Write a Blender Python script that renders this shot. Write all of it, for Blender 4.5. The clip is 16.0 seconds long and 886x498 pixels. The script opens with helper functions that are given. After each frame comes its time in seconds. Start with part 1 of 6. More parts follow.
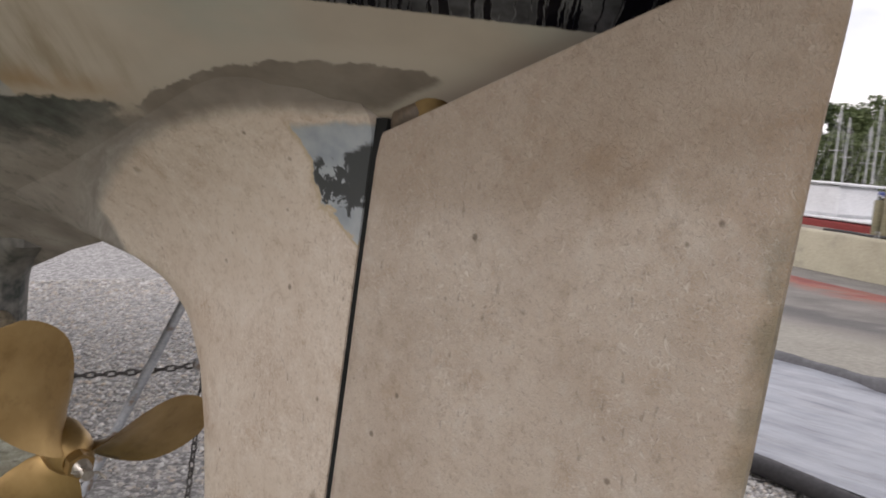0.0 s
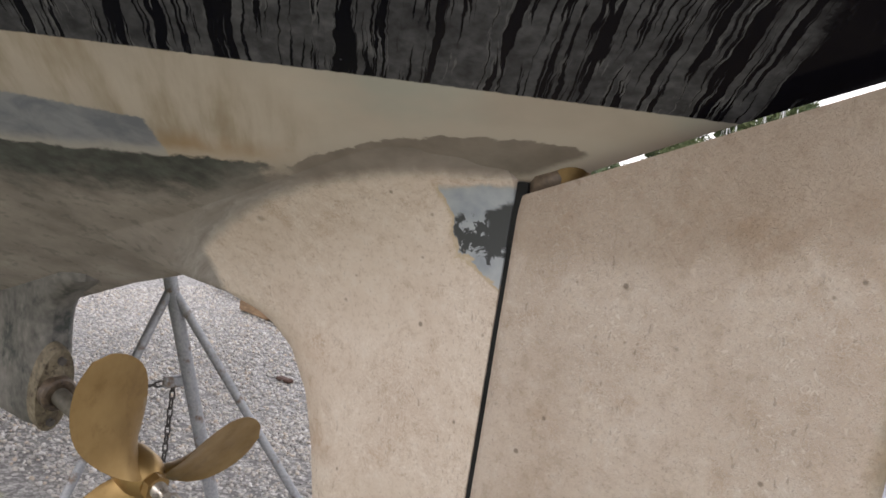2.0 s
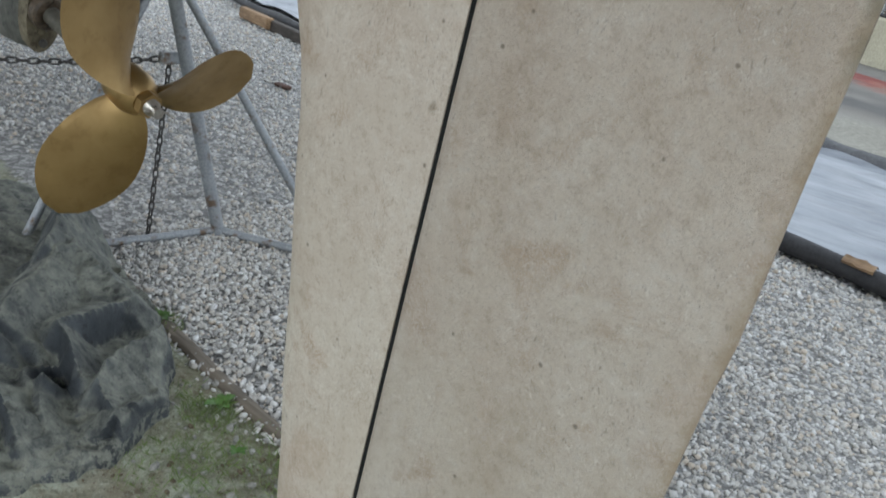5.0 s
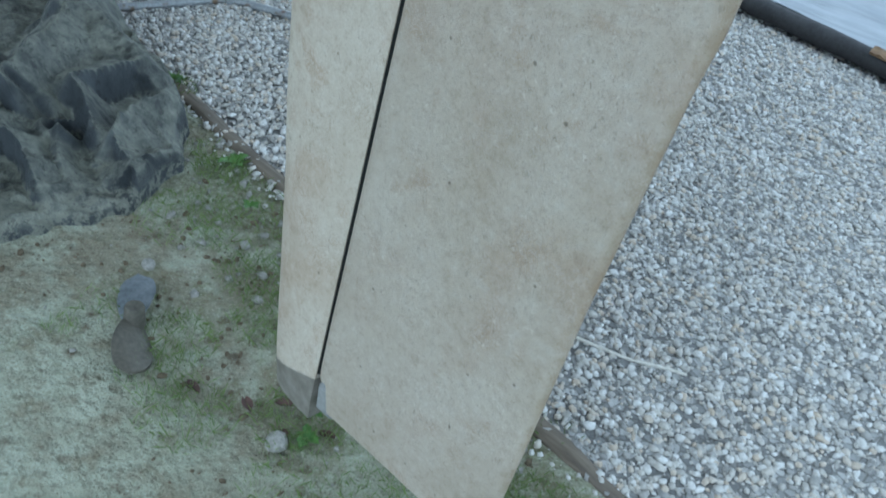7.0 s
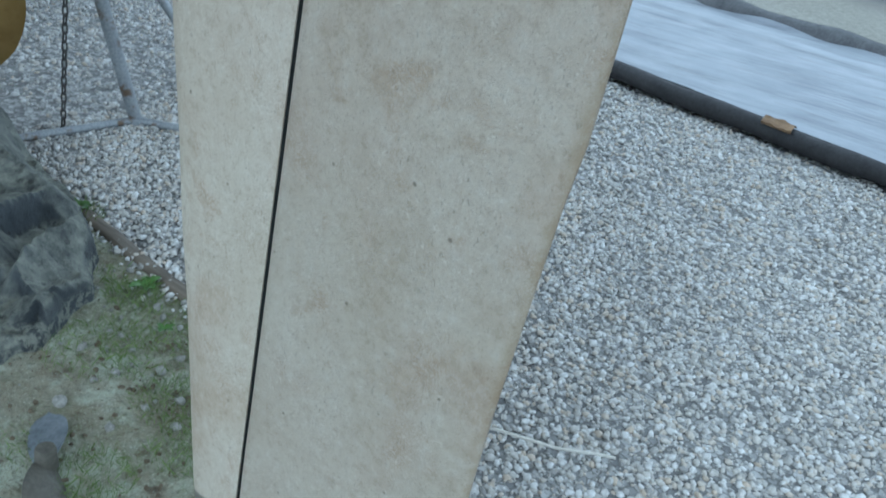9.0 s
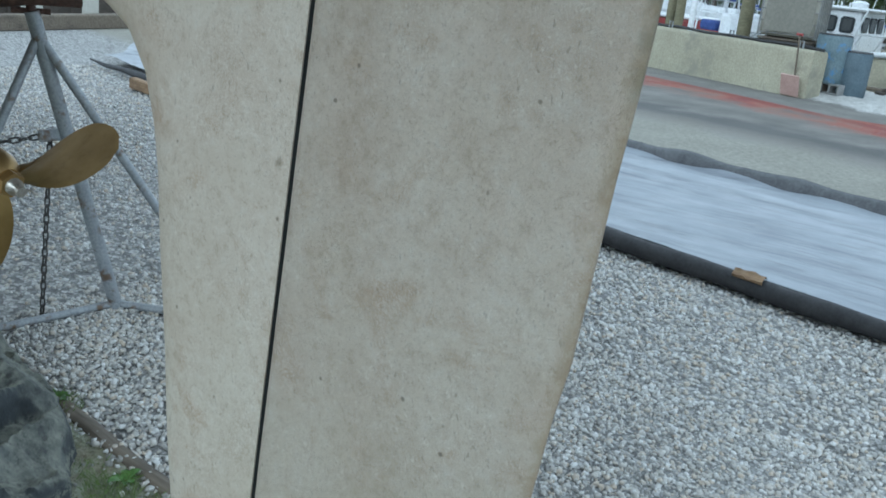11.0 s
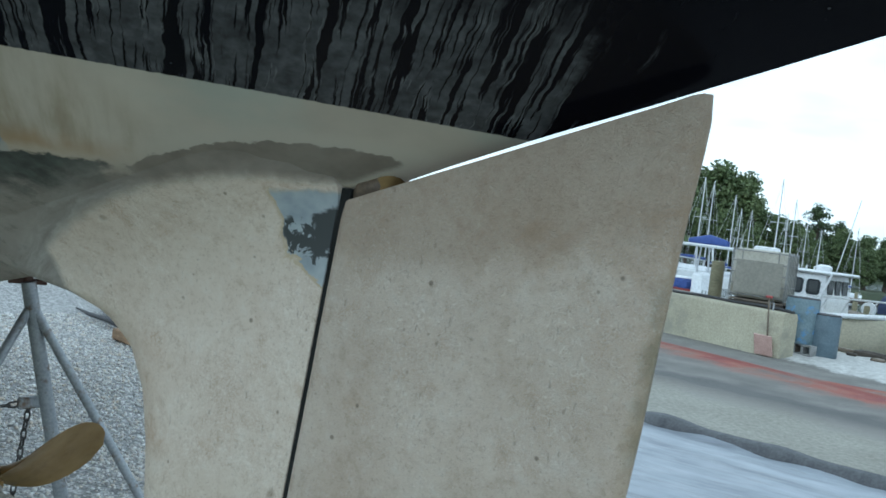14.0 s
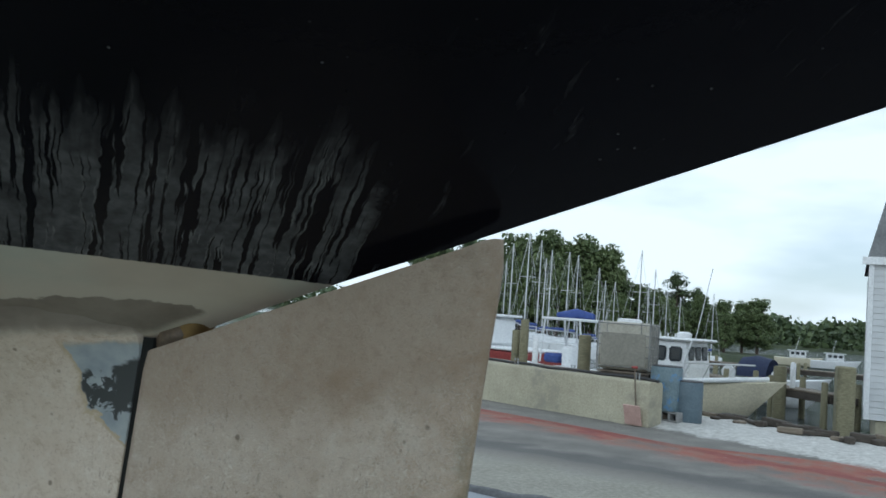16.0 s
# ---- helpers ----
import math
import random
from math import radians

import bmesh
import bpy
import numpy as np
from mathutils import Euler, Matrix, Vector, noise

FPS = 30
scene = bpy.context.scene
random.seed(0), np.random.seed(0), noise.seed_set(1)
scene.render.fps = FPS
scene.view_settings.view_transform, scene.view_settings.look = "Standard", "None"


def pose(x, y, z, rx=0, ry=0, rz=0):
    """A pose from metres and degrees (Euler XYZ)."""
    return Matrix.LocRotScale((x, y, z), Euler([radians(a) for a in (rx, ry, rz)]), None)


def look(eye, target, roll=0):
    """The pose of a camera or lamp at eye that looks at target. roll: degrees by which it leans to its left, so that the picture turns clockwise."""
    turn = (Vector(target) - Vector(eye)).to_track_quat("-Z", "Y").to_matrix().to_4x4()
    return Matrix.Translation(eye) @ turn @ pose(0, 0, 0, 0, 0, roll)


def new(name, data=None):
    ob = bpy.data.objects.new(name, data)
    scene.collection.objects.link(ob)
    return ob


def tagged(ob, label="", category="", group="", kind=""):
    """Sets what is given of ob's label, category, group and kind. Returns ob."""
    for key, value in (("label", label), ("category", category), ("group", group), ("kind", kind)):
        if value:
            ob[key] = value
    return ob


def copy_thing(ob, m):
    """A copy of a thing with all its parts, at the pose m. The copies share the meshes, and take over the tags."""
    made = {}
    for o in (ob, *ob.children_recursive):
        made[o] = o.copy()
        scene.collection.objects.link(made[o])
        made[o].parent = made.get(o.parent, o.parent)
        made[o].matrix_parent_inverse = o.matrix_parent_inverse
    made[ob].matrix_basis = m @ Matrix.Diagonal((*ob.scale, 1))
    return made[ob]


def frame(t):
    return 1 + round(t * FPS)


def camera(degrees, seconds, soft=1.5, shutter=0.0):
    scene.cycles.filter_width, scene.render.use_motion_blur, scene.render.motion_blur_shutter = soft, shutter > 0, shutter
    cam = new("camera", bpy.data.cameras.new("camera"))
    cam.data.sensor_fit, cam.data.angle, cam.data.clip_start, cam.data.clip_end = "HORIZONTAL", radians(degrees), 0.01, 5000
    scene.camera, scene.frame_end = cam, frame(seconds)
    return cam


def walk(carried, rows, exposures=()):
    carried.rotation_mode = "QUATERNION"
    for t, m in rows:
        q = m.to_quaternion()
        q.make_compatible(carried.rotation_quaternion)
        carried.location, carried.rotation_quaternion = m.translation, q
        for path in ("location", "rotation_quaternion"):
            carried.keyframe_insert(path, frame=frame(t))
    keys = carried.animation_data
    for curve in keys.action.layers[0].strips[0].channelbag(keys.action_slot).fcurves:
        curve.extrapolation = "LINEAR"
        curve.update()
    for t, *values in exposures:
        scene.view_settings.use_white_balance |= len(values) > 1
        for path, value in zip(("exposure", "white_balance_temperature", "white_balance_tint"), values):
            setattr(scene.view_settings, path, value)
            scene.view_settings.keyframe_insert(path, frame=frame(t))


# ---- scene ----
cam = camera(52.2, 16.0, 1.6, 0.3)
PATH = [
    (0, 0.7591, -0.5742, 1.8085, 47.99, -6.09, -5.13),
    (0.5, 0.7199, -0.7404, 1.8441, 40.83, -4.20, -3.60),
    (1, 0.7030, -0.8273, 1.8682, 38.59, -3.25, -3.46),
    (1.5, 0.6789, -0.8636, 1.8639, 41.31, -4.35, -4.05),
    (2, 0.6731, -0.8839, 1.8494, 41.67, -5.26, -5.04),
    (2.5, 0.6895, -0.8900, 1.8313, 40.49, -5.96, -7.64),
    (3, 0.7072, -0.8821, 1.8153, 40.24, -7.52, -9.06),
    (3.5, 0.7215, -0.8770, 1.7988, 39.79, -9.80, -9.56),
    (4, 0.7244, -0.8866, 1.7618, 39.28, -12.76, -9.93),
    (4.5, 0.7254, -0.8907, 1.7152, 39.30, -17.32, -9.90),
    (7, 0.8326, -0.9178, 1.5603, 38.25, -33.35, -12.28),
    (7.5, 0.8500, -0.9170, 1.5455, 37.34, -36.24, -12.42),
    (8, 0.8543, -0.9048, 1.5545, 36.60, -36.27, -12.08),
    (8.5, 0.8594, -0.8809, 1.5899, 35.47, -32.08, -10.84),
    (9, 0.8617, -0.8784, 1.6130, 34.71, -27.17, -8.81),
    (11.5, 0.8241, -0.8822, 1.7336, 34.62, -14.31, -7.13),
    (12, 0.8082, -0.9160, 1.7853, 34.87, -9.44, -8.28),
    (12.5, 0.7928, -0.9350, 1.8293, 35.71, -3.13, -7.70),
    (13, 0.7896, -0.9458, 1.8253, 36.48, -0.19, -7.29),
    (13.5, 0.7867, -0.9310, 1.8150, 36.11, -1.61, -7.55),
    (14, 0.8086, -0.9043, 1.8164, 35.05, -2.01, -7.36),
    (14.5, 0.8128, -0.8961, 1.8192, 34.23, -1.65, -6.85),
    (15, 0.8304, -0.8693, 1.8372, 32.11, -0.66, -6.85),
    (15.5, 0.8770, -0.8397, 1.9022, 27.30, 3.73, -5.61),
    (16, 0.8589, -0.8474, 1.8974, 27.61, 4.00, -4.28),
]
walk(cam, [(t, pose(x, y, z, 90 + pitch, 0, yaw) @ pose(0, 0, 0, 0, 0, -roll)) for t, x, y, z, yaw, pitch, roll in PATH],
     [(0.0, -0.13, 6350, 18), (0.7, 0.18, 6350, 18), (2.0, 0.24, 6300, 17), (3.0, 0.05, 6250, 18), (3.8, 0.04, 6250, 18), (4.5, -0.09, 5950, 11), (6.8, 0.01, 4760, -4), (9.2, -0.04, 4760, -4), (11.3, -0.13, 5000, -4), (12.0, -0.17, 5000, -4), (12.6, -0.27, 4880, -5), (13.4, -0.04, 4930, -6), (14.2, -0.18, 4980, -5), (15.0, -0.23, 5030, -4), (16.0, -0.53, 5320, 0)])

# ---- world and sun ----
world = bpy.data.worlds.new("overcast_sky")
scene.world = world
world.use_nodes = True
wn = world.node_tree
wn.nodes.clear()
w_out = wn.nodes.new("ShaderNodeOutputWorld")
w_bg = wn.nodes.new("ShaderNodeBackground")
w_sky = wn.nodes.new("ShaderNodeTexSky")
w_sky.sky_type, w_sky.sun_disc = "NISHITA", False
w_sky.sun_elevation, w_sky.sun_rotation = radians(28), radians(200)
w_scale = wn.nodes.new("ShaderNodeVectorMath")
w_scale.operation = "SCALE"
w_scale.inputs[3].default_value = 0.10
w_co = wn.nodes.new("ShaderNodeTexCoord")
w_map = wn.nodes.new("ShaderNodeMapping")
w_map.inputs["Scale"].default_value = (1.0, 1.0, 3.5)
w_noise = wn.nodes.new("ShaderNodeTexNoise")
w_noise.inputs["Scale"].default_value, w_noise.inputs["Detail"].default_value = 2.6, 5.0
w_ramp = wn.nodes.new("ShaderNodeValToRGB")
w_ramp.color_ramp.elements[0].position, w_ramp.color_ramp.elements[1].position = 0.36, 0.54
w_ramp.color_ramp.elements[0].color, w_ramp.color_ramp.elements[1].color = (0.52, 0.52, 0.52, 1), (1, 1, 1, 1)
w_mix = wn.nodes.new("ShaderNodeMix")
w_mix.data_type = "RGBA"
w_mix.inputs[7].default_value = (1.54, 1.50, 1.46, 1)
wn.links.new(w_sky.outputs[0], w_scale.inputs[0])
wn.links.new(w_co.outputs["Generated"], w_map.inputs[0])
wn.links.new(w_map.outputs[0], w_noise.inputs[0])
wn.links.new(w_noise.outputs[0], w_ramp.inputs[0])
wn.links.new(w_ramp.outputs[0], w_mix.inputs[0])
wn.links.new(w_scale.outputs[0], w_mix.inputs[6])
wn.links.new(w_mix.outputs[2], w_bg.inputs[0])
w_bg.inputs[1].default_value = 1.0
wn.links.new(w_bg.outputs[0], w_out.inputs[0])

sun = new("sun", bpy.data.lights.new("sun", "SUN"))
sun.data.energy, sun.data.angle, sun.data.color = 0.5, radians(14), (1.0, 0.95, 0.88)
sun.matrix_world = look((2, -12, 7), (0, 0, 0))


# ---- materials ----
class Mat:
    """A node material on world positions, built step by step."""

    def __init__(self, name, rough=0.6, metal=0.0):
        self.m = bpy.data.materials.new(name)
        self.m.use_nodes = True
        self.nt = self.m.node_tree
        self.b = self.nt.nodes["Principled BSDF"]
        self.b.inputs["Roughness"].default_value = rough
        self.b.inputs["Metallic"].default_value = metal
        self.geo = self.nt.nodes.new("ShaderNodeNewGeometry")
        self.p = self.geo.outputs["Position"]
        self.sep = self.node("ShaderNodeSeparateXYZ", self.p)
        self.x, self.y, self.z = self.sep.outputs

    def node(self, kind, *ins):
        n = self.nt.nodes.new(kind)
        for i, v in enumerate(ins):
            self.put(n.inputs[i], v)
        return n

    def put(self, socket, v):
        if isinstance(v, bpy.types.NodeSocket):
            self.nt.links.new(v, socket)
        elif isinstance(v, (tuple, list)) and len(v) == 3 and socket.type == "RGBA":
            socket.default_value = (*v, 1)
        elif v is not None:
            socket.default_value = v

    def noise(self, scale, detail=4.0, rough=0.55, dist=0.0, vec=None):
        n = self.node("ShaderNodeTexNoise", vec or self.p)
        n.inputs["Scale"].default_value, n.inputs["Detail"].default_value = scale, detail
        n.inputs["Roughness"].default_value, n.inputs["Distortion"].default_value = rough, dist
        return n.outputs[0]

    def voro(self, scale, feature="F1", vec=None, out="Distance"):
        n = self.node("ShaderNodeTexVoronoi", vec or self.p)
        n.feature = feature
        n.inputs["Scale"].default_value = scale
        return n.outputs[out]

    def ramp(self, fac, *stops):
        n = self.node("ShaderNodeValToRGB", fac)
        e = n.color_ramp.elements
        while len(e) < len(stops):
            e.new(0.5)
        for el, (pos, col) in zip(e, stops):
            el.position = pos
            el.color = (*col, 1) if isinstance(col, tuple) else (col, col, col, 1)
        return n.outputs[0]

    def mix(self, fac, a, b, blend="MIX"):
        n = self.nt.nodes.new("ShaderNodeMix")
        n.data_type, n.blend_type = "RGBA", blend
        self.put(n.inputs[0], fac)
        self.put(n.inputs[6], a)
        self.put(n.inputs[7], b)
        return n.outputs[2]

    def math(self, op, a, b=None, c=None):
        n = self.node("ShaderNodeMath", a, b, c)
        n.operation = op
        return n.outputs[0]

    def step(self, v, lo, hi):
        n = self.node("ShaderNodeMapRange", v, lo, hi, 0.0, 1.0)
        n.interpolation_type = "SMOOTHSTEP"
        return n.outputs[0]

    def lin(self, cx, cy, cz, c0):
        """cx*x + cy*y + cz*z + c0"""
        v = self.math("MULTIPLY_ADD", self.x, cx, c0)
        if cy:
            v = self.math("MULTIPLY_ADD", self.y, cy, v)
        return self.math("MULTIPLY_ADD", self.z, cz, v) if cz else v

    def mul(self, *v):
        out = v[0]
        for w in v[1:]:
            out = self.math("MULTIPLY", out, w)
        return out

    def vec(self, a, b, c):
        return self.node("ShaderNodeCombineXYZ", a, b, c).outputs[0]

    def rand(self):
        return self.nt.nodes.new("ShaderNodeObjectInfo").outputs["Random"]

    def island(self):
        return self.geo.outputs["Random Per Island"]

    def bump(self, height, strength=0.4, dist=0.004):
        n = self.nt.nodes.new("ShaderNodeBump")
        n.inputs["Strength"].default_value, n.inputs["Distance"].default_value = strength, dist
        self.nt.links.new(height, n.inputs["Height"])
        self.nt.links.new(n.outputs[0], self.b.inputs["Normal"])

    def done(self, colour, rough=None):
        self.put(self.b.inputs["Base Color"], colour)
        if rough is not None:
            self.put(self.b.inputs["Roughness"], rough)
        return self.m


def worn(name, dark, light, rough=0.6, metal=0.0, scale=6.0, fine=60.0, bump=0.2, dist=0.003, dirt=None):
    """A plain worn surface: blotches, grain, optional dirt."""
    k = Mat(name, rough, metal)
    c = k.ramp(k.noise(scale, 5), (0.32, dark), (0.68, light))
    g = k.noise(fine, 4)
    c = k.mix(0.35, c, k.ramp(g, (0.3, tuple(0.55 * v for v in dark)), (0.7, tuple(min(1, 1.15 * v) for v in light))))
    if dirt:
        c = k.mix(k.step(k.noise(scale * 1.7, 6, 0.65), 0.52, 0.68), c, dirt)
    k.bump(g, bump, dist)
    return k.done(c, k.ramp(k.noise(scale * 3), (0.3, max(0.02, rough - 0.12)), (0.7, min(1, rough + 0.12))))


def laminate_colour(k):
    """Sanded bare glass-fibre: beige with brown blotches, pale fibres, dark pinholes."""
    c = k.ramp(k.noise(4.5, 7, 0.65), (0.30, (0.435, 0.355, 0.28)), (0.5, (0.535, 0.455, 0.375)), (0.70, (0.60, 0.53, 0.45)))
    lowz = k.math("SUBTRACT", 1.0, k.step(k.math("ADD", k.z, k.mul(k.noise(3, 4), 0.7)), 1.2, 1.95))
    c = k.mix(k.mul(lowz, 0.3), c, k.ramp(k.noise(7, 5), (0.35, (0.385, 0.355, 0.25)), (0.65, (0.47, 0.445, 0.335))))
    blot = k.step(k.noise(10, 6, 0.68, 0.5), 0.52, 0.72)
    c = k.mix(k.mul(blot, 0.6), c, (0.325, 0.215, 0.125))
    big = k.step(k.noise(3.1, 5, 0.6, 0.3), 0.52, 0.66)
    c = k.mix(k.mul(big, 0.40), c, (0.345, 0.235, 0.15))
    mott = k.noise(46, 5, 0.7)
    c = k.mix(k.mul(k.step(mott, 0.50, 0.66), 0.36), c, (0.30, 0.225, 0.15))
    c = k.mix(k.mul(k.step(mott, 0.48, 0.34), 0.30), c, (0.62, 0.585, 0.53))
    fib = 0.0
    for sc, dist in ((62, 1.8), (95, 2.4), (44, 1.4), (130, 2.6)):
        hair = k.math("ABSOLUTE", k.math("SUBTRACT", k.noise(sc, 2, 0.5, dist), 0.5))
        fib = k.math("MAXIMUM", k.math("SUBTRACT", 1.0, k.step(hair, 0.003, 0.017)), fib)
    c = k.mix(k.mul(fib, k.step(k.noise(5, 4), 0.34, 0.60), 0.48), c, (0.72, 0.675, 0.61))
    c = k.mix(k.mul(k.step(k.noise(210, 4, 0.78), 0.56, 0.66), 0.40), c, (0.22, 0.165, 0.12))
    dash = k.noise(95, 3, 0.6, 0.4, k.vec(k.mul(k.x, 1.6), k.y, k.mul(k.z, 0.7)))
    c = k.mix(k.mul(k.step(dash, 0.63, 0.69), k.step(k.noise(5, 2), 0.42, 0.6), 0.42), c, (0.125, 0.095, 0.065))
    jig = k.noise(70, 3)
    pin = k.math("SUBTRACT", 1.0, k.step(k.math("MULTIPLY_ADD", jig, 0.16, k.voro(26)), 0.12, 0.19))
    pick = k.step(k.noise(11, 2), 0.46, 0.52)
    c = k.mix(k.mul(pin, pick, 0.7), c, (0.12, 0.09, 0.06))
    spot2 = k.math("SUBTRACT", 1.0, k.step(k.math("MULTIPLY_ADD", k.noise(38, 4, 0.65), 0.26, k.voro(8.3)), 0.13, 0.22))
    c = k.mix(k.mul(spot2, k.step(k.noise(4, 2), 0.45, 0.52), 0.5), c, (0.15, 0.11, 0.065))
    k.bump(k.math("ADD", k.mul(fib, 0.7), k.math("ADD", k.noise(130, 4, 0.7), k.mul(k.noise(14, 3), 2.5))), 0.6, 0.0025)
    return c


def rudder_material():
    k = Mat("sanded_laminate", 0.62)
    c = laminate_colour(k)
    edge = k.step(k.math("ADD", k.lin(1, 0, -0.094, -0.262), k.mul(k.noise(18, 4), 0.05)), 0.041, 0.066)
    c = k.mix(k.mul(edge, 0.6), c, (0.27, 0.185, 0.09))
    alg = k.mul(k.step(k.x, 0.43, 0.455), k.step(k.z, 1.42, 1.55), k.math("SUBTRACT", 1.0, k.step(k.z, 1.74, 1.80)), k.step(k.noise(16, 4), 0.42, 0.6))
    c = k.mix(k.mul(alg, 0.5), c, (0.17, 0.17, 0.12))
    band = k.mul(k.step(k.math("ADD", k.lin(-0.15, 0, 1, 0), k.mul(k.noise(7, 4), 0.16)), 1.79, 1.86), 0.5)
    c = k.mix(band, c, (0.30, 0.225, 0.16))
    return k.done(c)


def hull_material():
    k = Mat("hull_paints", 0.55)
    jit = k.math("MULTIPLY_ADD", k.noise(26, 5, 0.65), 0.03, -0.015)
    jit2 = k.math("MULTIPLY_ADD", k.noise(120, 3, 0.6), 0.01, -0.005)
    # cream band
    c = k.ramp(k.noise(5, 5), (0.3, (0.40, 0.355, 0.30)), (0.7, (0.53, 0.48, 0.41)))
    stain = k.vec(k.mul(k.lin(0.68, 0.73, 0, 0), 12.0), k.mul(k.lin(0.73, -0.68, 0, 0), 2.2), 0.0)
    st = k.mul(k.step(k.noise(2.2, 4, 0.6, 0.15, stain), 0.36, 0.74), k.math("SUBTRACT", 1.0, k.step(k.x, -0.26, -0.10)))
    c = k.mix(k.mul(st, 0.75), c, (0.275, 0.215, 0.135))
    ochre = k.mul(k.math("SUBTRACT", 1.0, k.step(k.math("ADD", k.z, k.mul(k.noise(1.6, 4, 0.6, 0.3, stain), 0.05)), 1.862, 1.892)), k.math("SUBTRACT", 1.0, k.step(k.x, -0.30, -0.18)))
    c = k.mix(k.mul(ochre, 0.65), c, (0.36, 0.24, 0.125))
    c = k.mix(k.mul(k.step(k.noise(3.3, 4), 0.46, 0.64), k.step(k.x, -0.22, -0.08), 0.55), c, (0.37, 0.41, 0.375))
    # blue-grey touch-up
    bl = k.mul(k.math("SUBTRACT", 1.0, k.step(k.math("ADD", k.lin(1, 0, -1, 2.234), jit2), -0.003, 0.002)), k.math("SUBTRACT", 1.0, k.step(k.math("ADD", k.lin(0.14, 0, 1, 0), jit2), 1.823, 1.827)))
    bl = k.mul(bl, k.step(k.math("ADD", k.z, jit2), 1.822, 1.826))
    c = k.mix(bl, c, k.ramp(k.noise(14, 5, 0.6, 0.8), (0.4, (0.16, 0.175, 0.205)), (0.6, (0.25, 0.265, 0.29))))
    # primer patch along the skeg root
    up = k.lin(1, 0, 0, -0.03)
    zu = k.math("MAXIMUM", k.math("MULTIPLY_ADD", k.mul(up, up), -0.62, 1.884), 1.826)
    pr = k.mul(k.math("SUBTRACT", 1.0, k.step(k.math("SUBTRACT", k.math("ADD", k.z, k.mul(jit, 0.6)), zu), -0.001, 0.001)),
               k.step(k.math("ADD", k.lin(-0.36, 0, 1, -1.8425), k.mul(jit, 0.25)), -0.003, 0.003), k.math("SUBTRACT", 1.0, k.step(k.math("ADD", k.x, k.mul(jit, 0.5)), 0.090, 0.096)), k.math("MAXIMUM", k.step(k.math("ADD", k.x, jit), -0.275, -0.268), k.math("SUBTRACT", 1.0, k.step(k.math("ADD", k.lin(-0.1, 0, 1, 0), jit), 1.845, 1.855))))
    halo = k.math("SUBTRACT", 1.0, k.step(k.math("SUBTRACT", k.math("ADD", k.z, k.mul(jit, 0.6)), zu), 0.006, 0.022))
    c = k.mix(k.mul(halo, 0.6), c, (0.50, 0.46, 0.40))
    prim = k.ramp(k.noise(20, 5), (0.35, (0.175, 0.15, 0.125)), (0.65, (0.235, 0.205, 0.175)))
    c = k.mix(pr, c, prim)
    # old bottom paint
    af = k.mul(k.math("SUBTRACT", 1.0, k.step(k.math("ADD", k.z, k.mul(jit, 0.7)), 1.829, 1.833)), k.math("SUBTRACT", 1.0, k.step(k.math("ADD", k.lin(1, 3.0, 0, 0.73), k.mul(jit, 9)), -0.05, 0.03)))
    dark = k.step(k.math("ADD", k.z, k.mul(k.noise(17, 6, 0.7), 0.10)), 1.795, 1.86)
    afc = k.ramp(k.noise(9, 6, 0.6), (0.3, (0.19, 0.168, 0.148)), (0.55, (0.30, 0.27, 0.24)), (0.75, (0.38, 0.355, 0.325)))
    afc = k.mix(k.mul(k.step(k.noise(30, 6, 0.7), 0.54, 0.62), 0.4), afc, (0.075, 0.08, 0.072))
    scl = k.vec(k.mul(k.x, 0.35), k.y, k.mul(k.z, 1.3))
    pale = k.mul(k.math("SUBTRACT", 1.0, k.step(k.voro(42, "F1", scl), 0.25, 0.38)), k.math("SUBTRACT", 1.0, k.step(k.lin(-0.3, 0, 1, 0), 1.84, 1.88)))
    afc = k.mix(k.mul(pale, 0.6), afc, (0.29, 0.28, 0.25))
    afc = k.mix(k.mul(dark, 0.9), afc, k.ramp(k.noise(40, 5), (0.4, (0.022, 0.028, 0.026)), (0.7, (0.075, 0.09, 0.08))))
    c = k.mix(af, c, afc)
    # bare laminate of the skeg, scraped grey towards the old paint
    s = laminate_colour(k)
    jag = k.noise(34, 5, 0.65, 0.8)
    vj = k.math("MULTIPLY_ADD", jag, 0.06, -0.03)
    foot = k.math("SUBTRACT", 1.0, k.step(k.math("ADD", k.lin(-0.39, 0, 1, 0), k.mul(jit, 0.3)), 0.376, 0.382))
    s = k.mix(foot, s, k.ramp(k.noise(30, 5), (0.35, (0.16, 0.145, 0.12)), (0.65, (0.26, 0.24, 0.21))))
    lim = k.math("ADD", k.math("MULTIPLY_ADD", k.mul(k.x, k.x), 0.5, k.z), k.mul(vj, 0.22))
    nose = k.step(k.math("ADD", k.x, k.mul(vj, 0.5)), -0.575, -0.555)
    flow = k.vec(k.mul(k.x, 0.8), k.y, k.mul(lim, 6.0))
    scrape = k.mul(k.math("SUBTRACT", 1.0, k.step(k.math("ADD", lim, k.mul(k.noise(9, 4), 0.03)), 1.865, 1.905)), k.step(k.x, -0.72, -0.62))
    sc = k.ramp(k.noise(14, 6, 0.65, 0.6, flow), (0.30, (0.185, 0.165, 0.148)), (0.5, (0.265, 0.245, 0.222)), (0.70, (0.36, 0.342, 0.315)))
    c = k.mix(k.mul(scrape, k.math("SUBTRACT", 1.0, k.mul(k.step(k.x, -0.34, -0.22), 0.85))), c, sc)
    bare = k.mul(k.math("SUBTRACT", 1.0, k.step(lim, 1.832, 1.852)), nose)
    c = k.mix(bare, c, s)
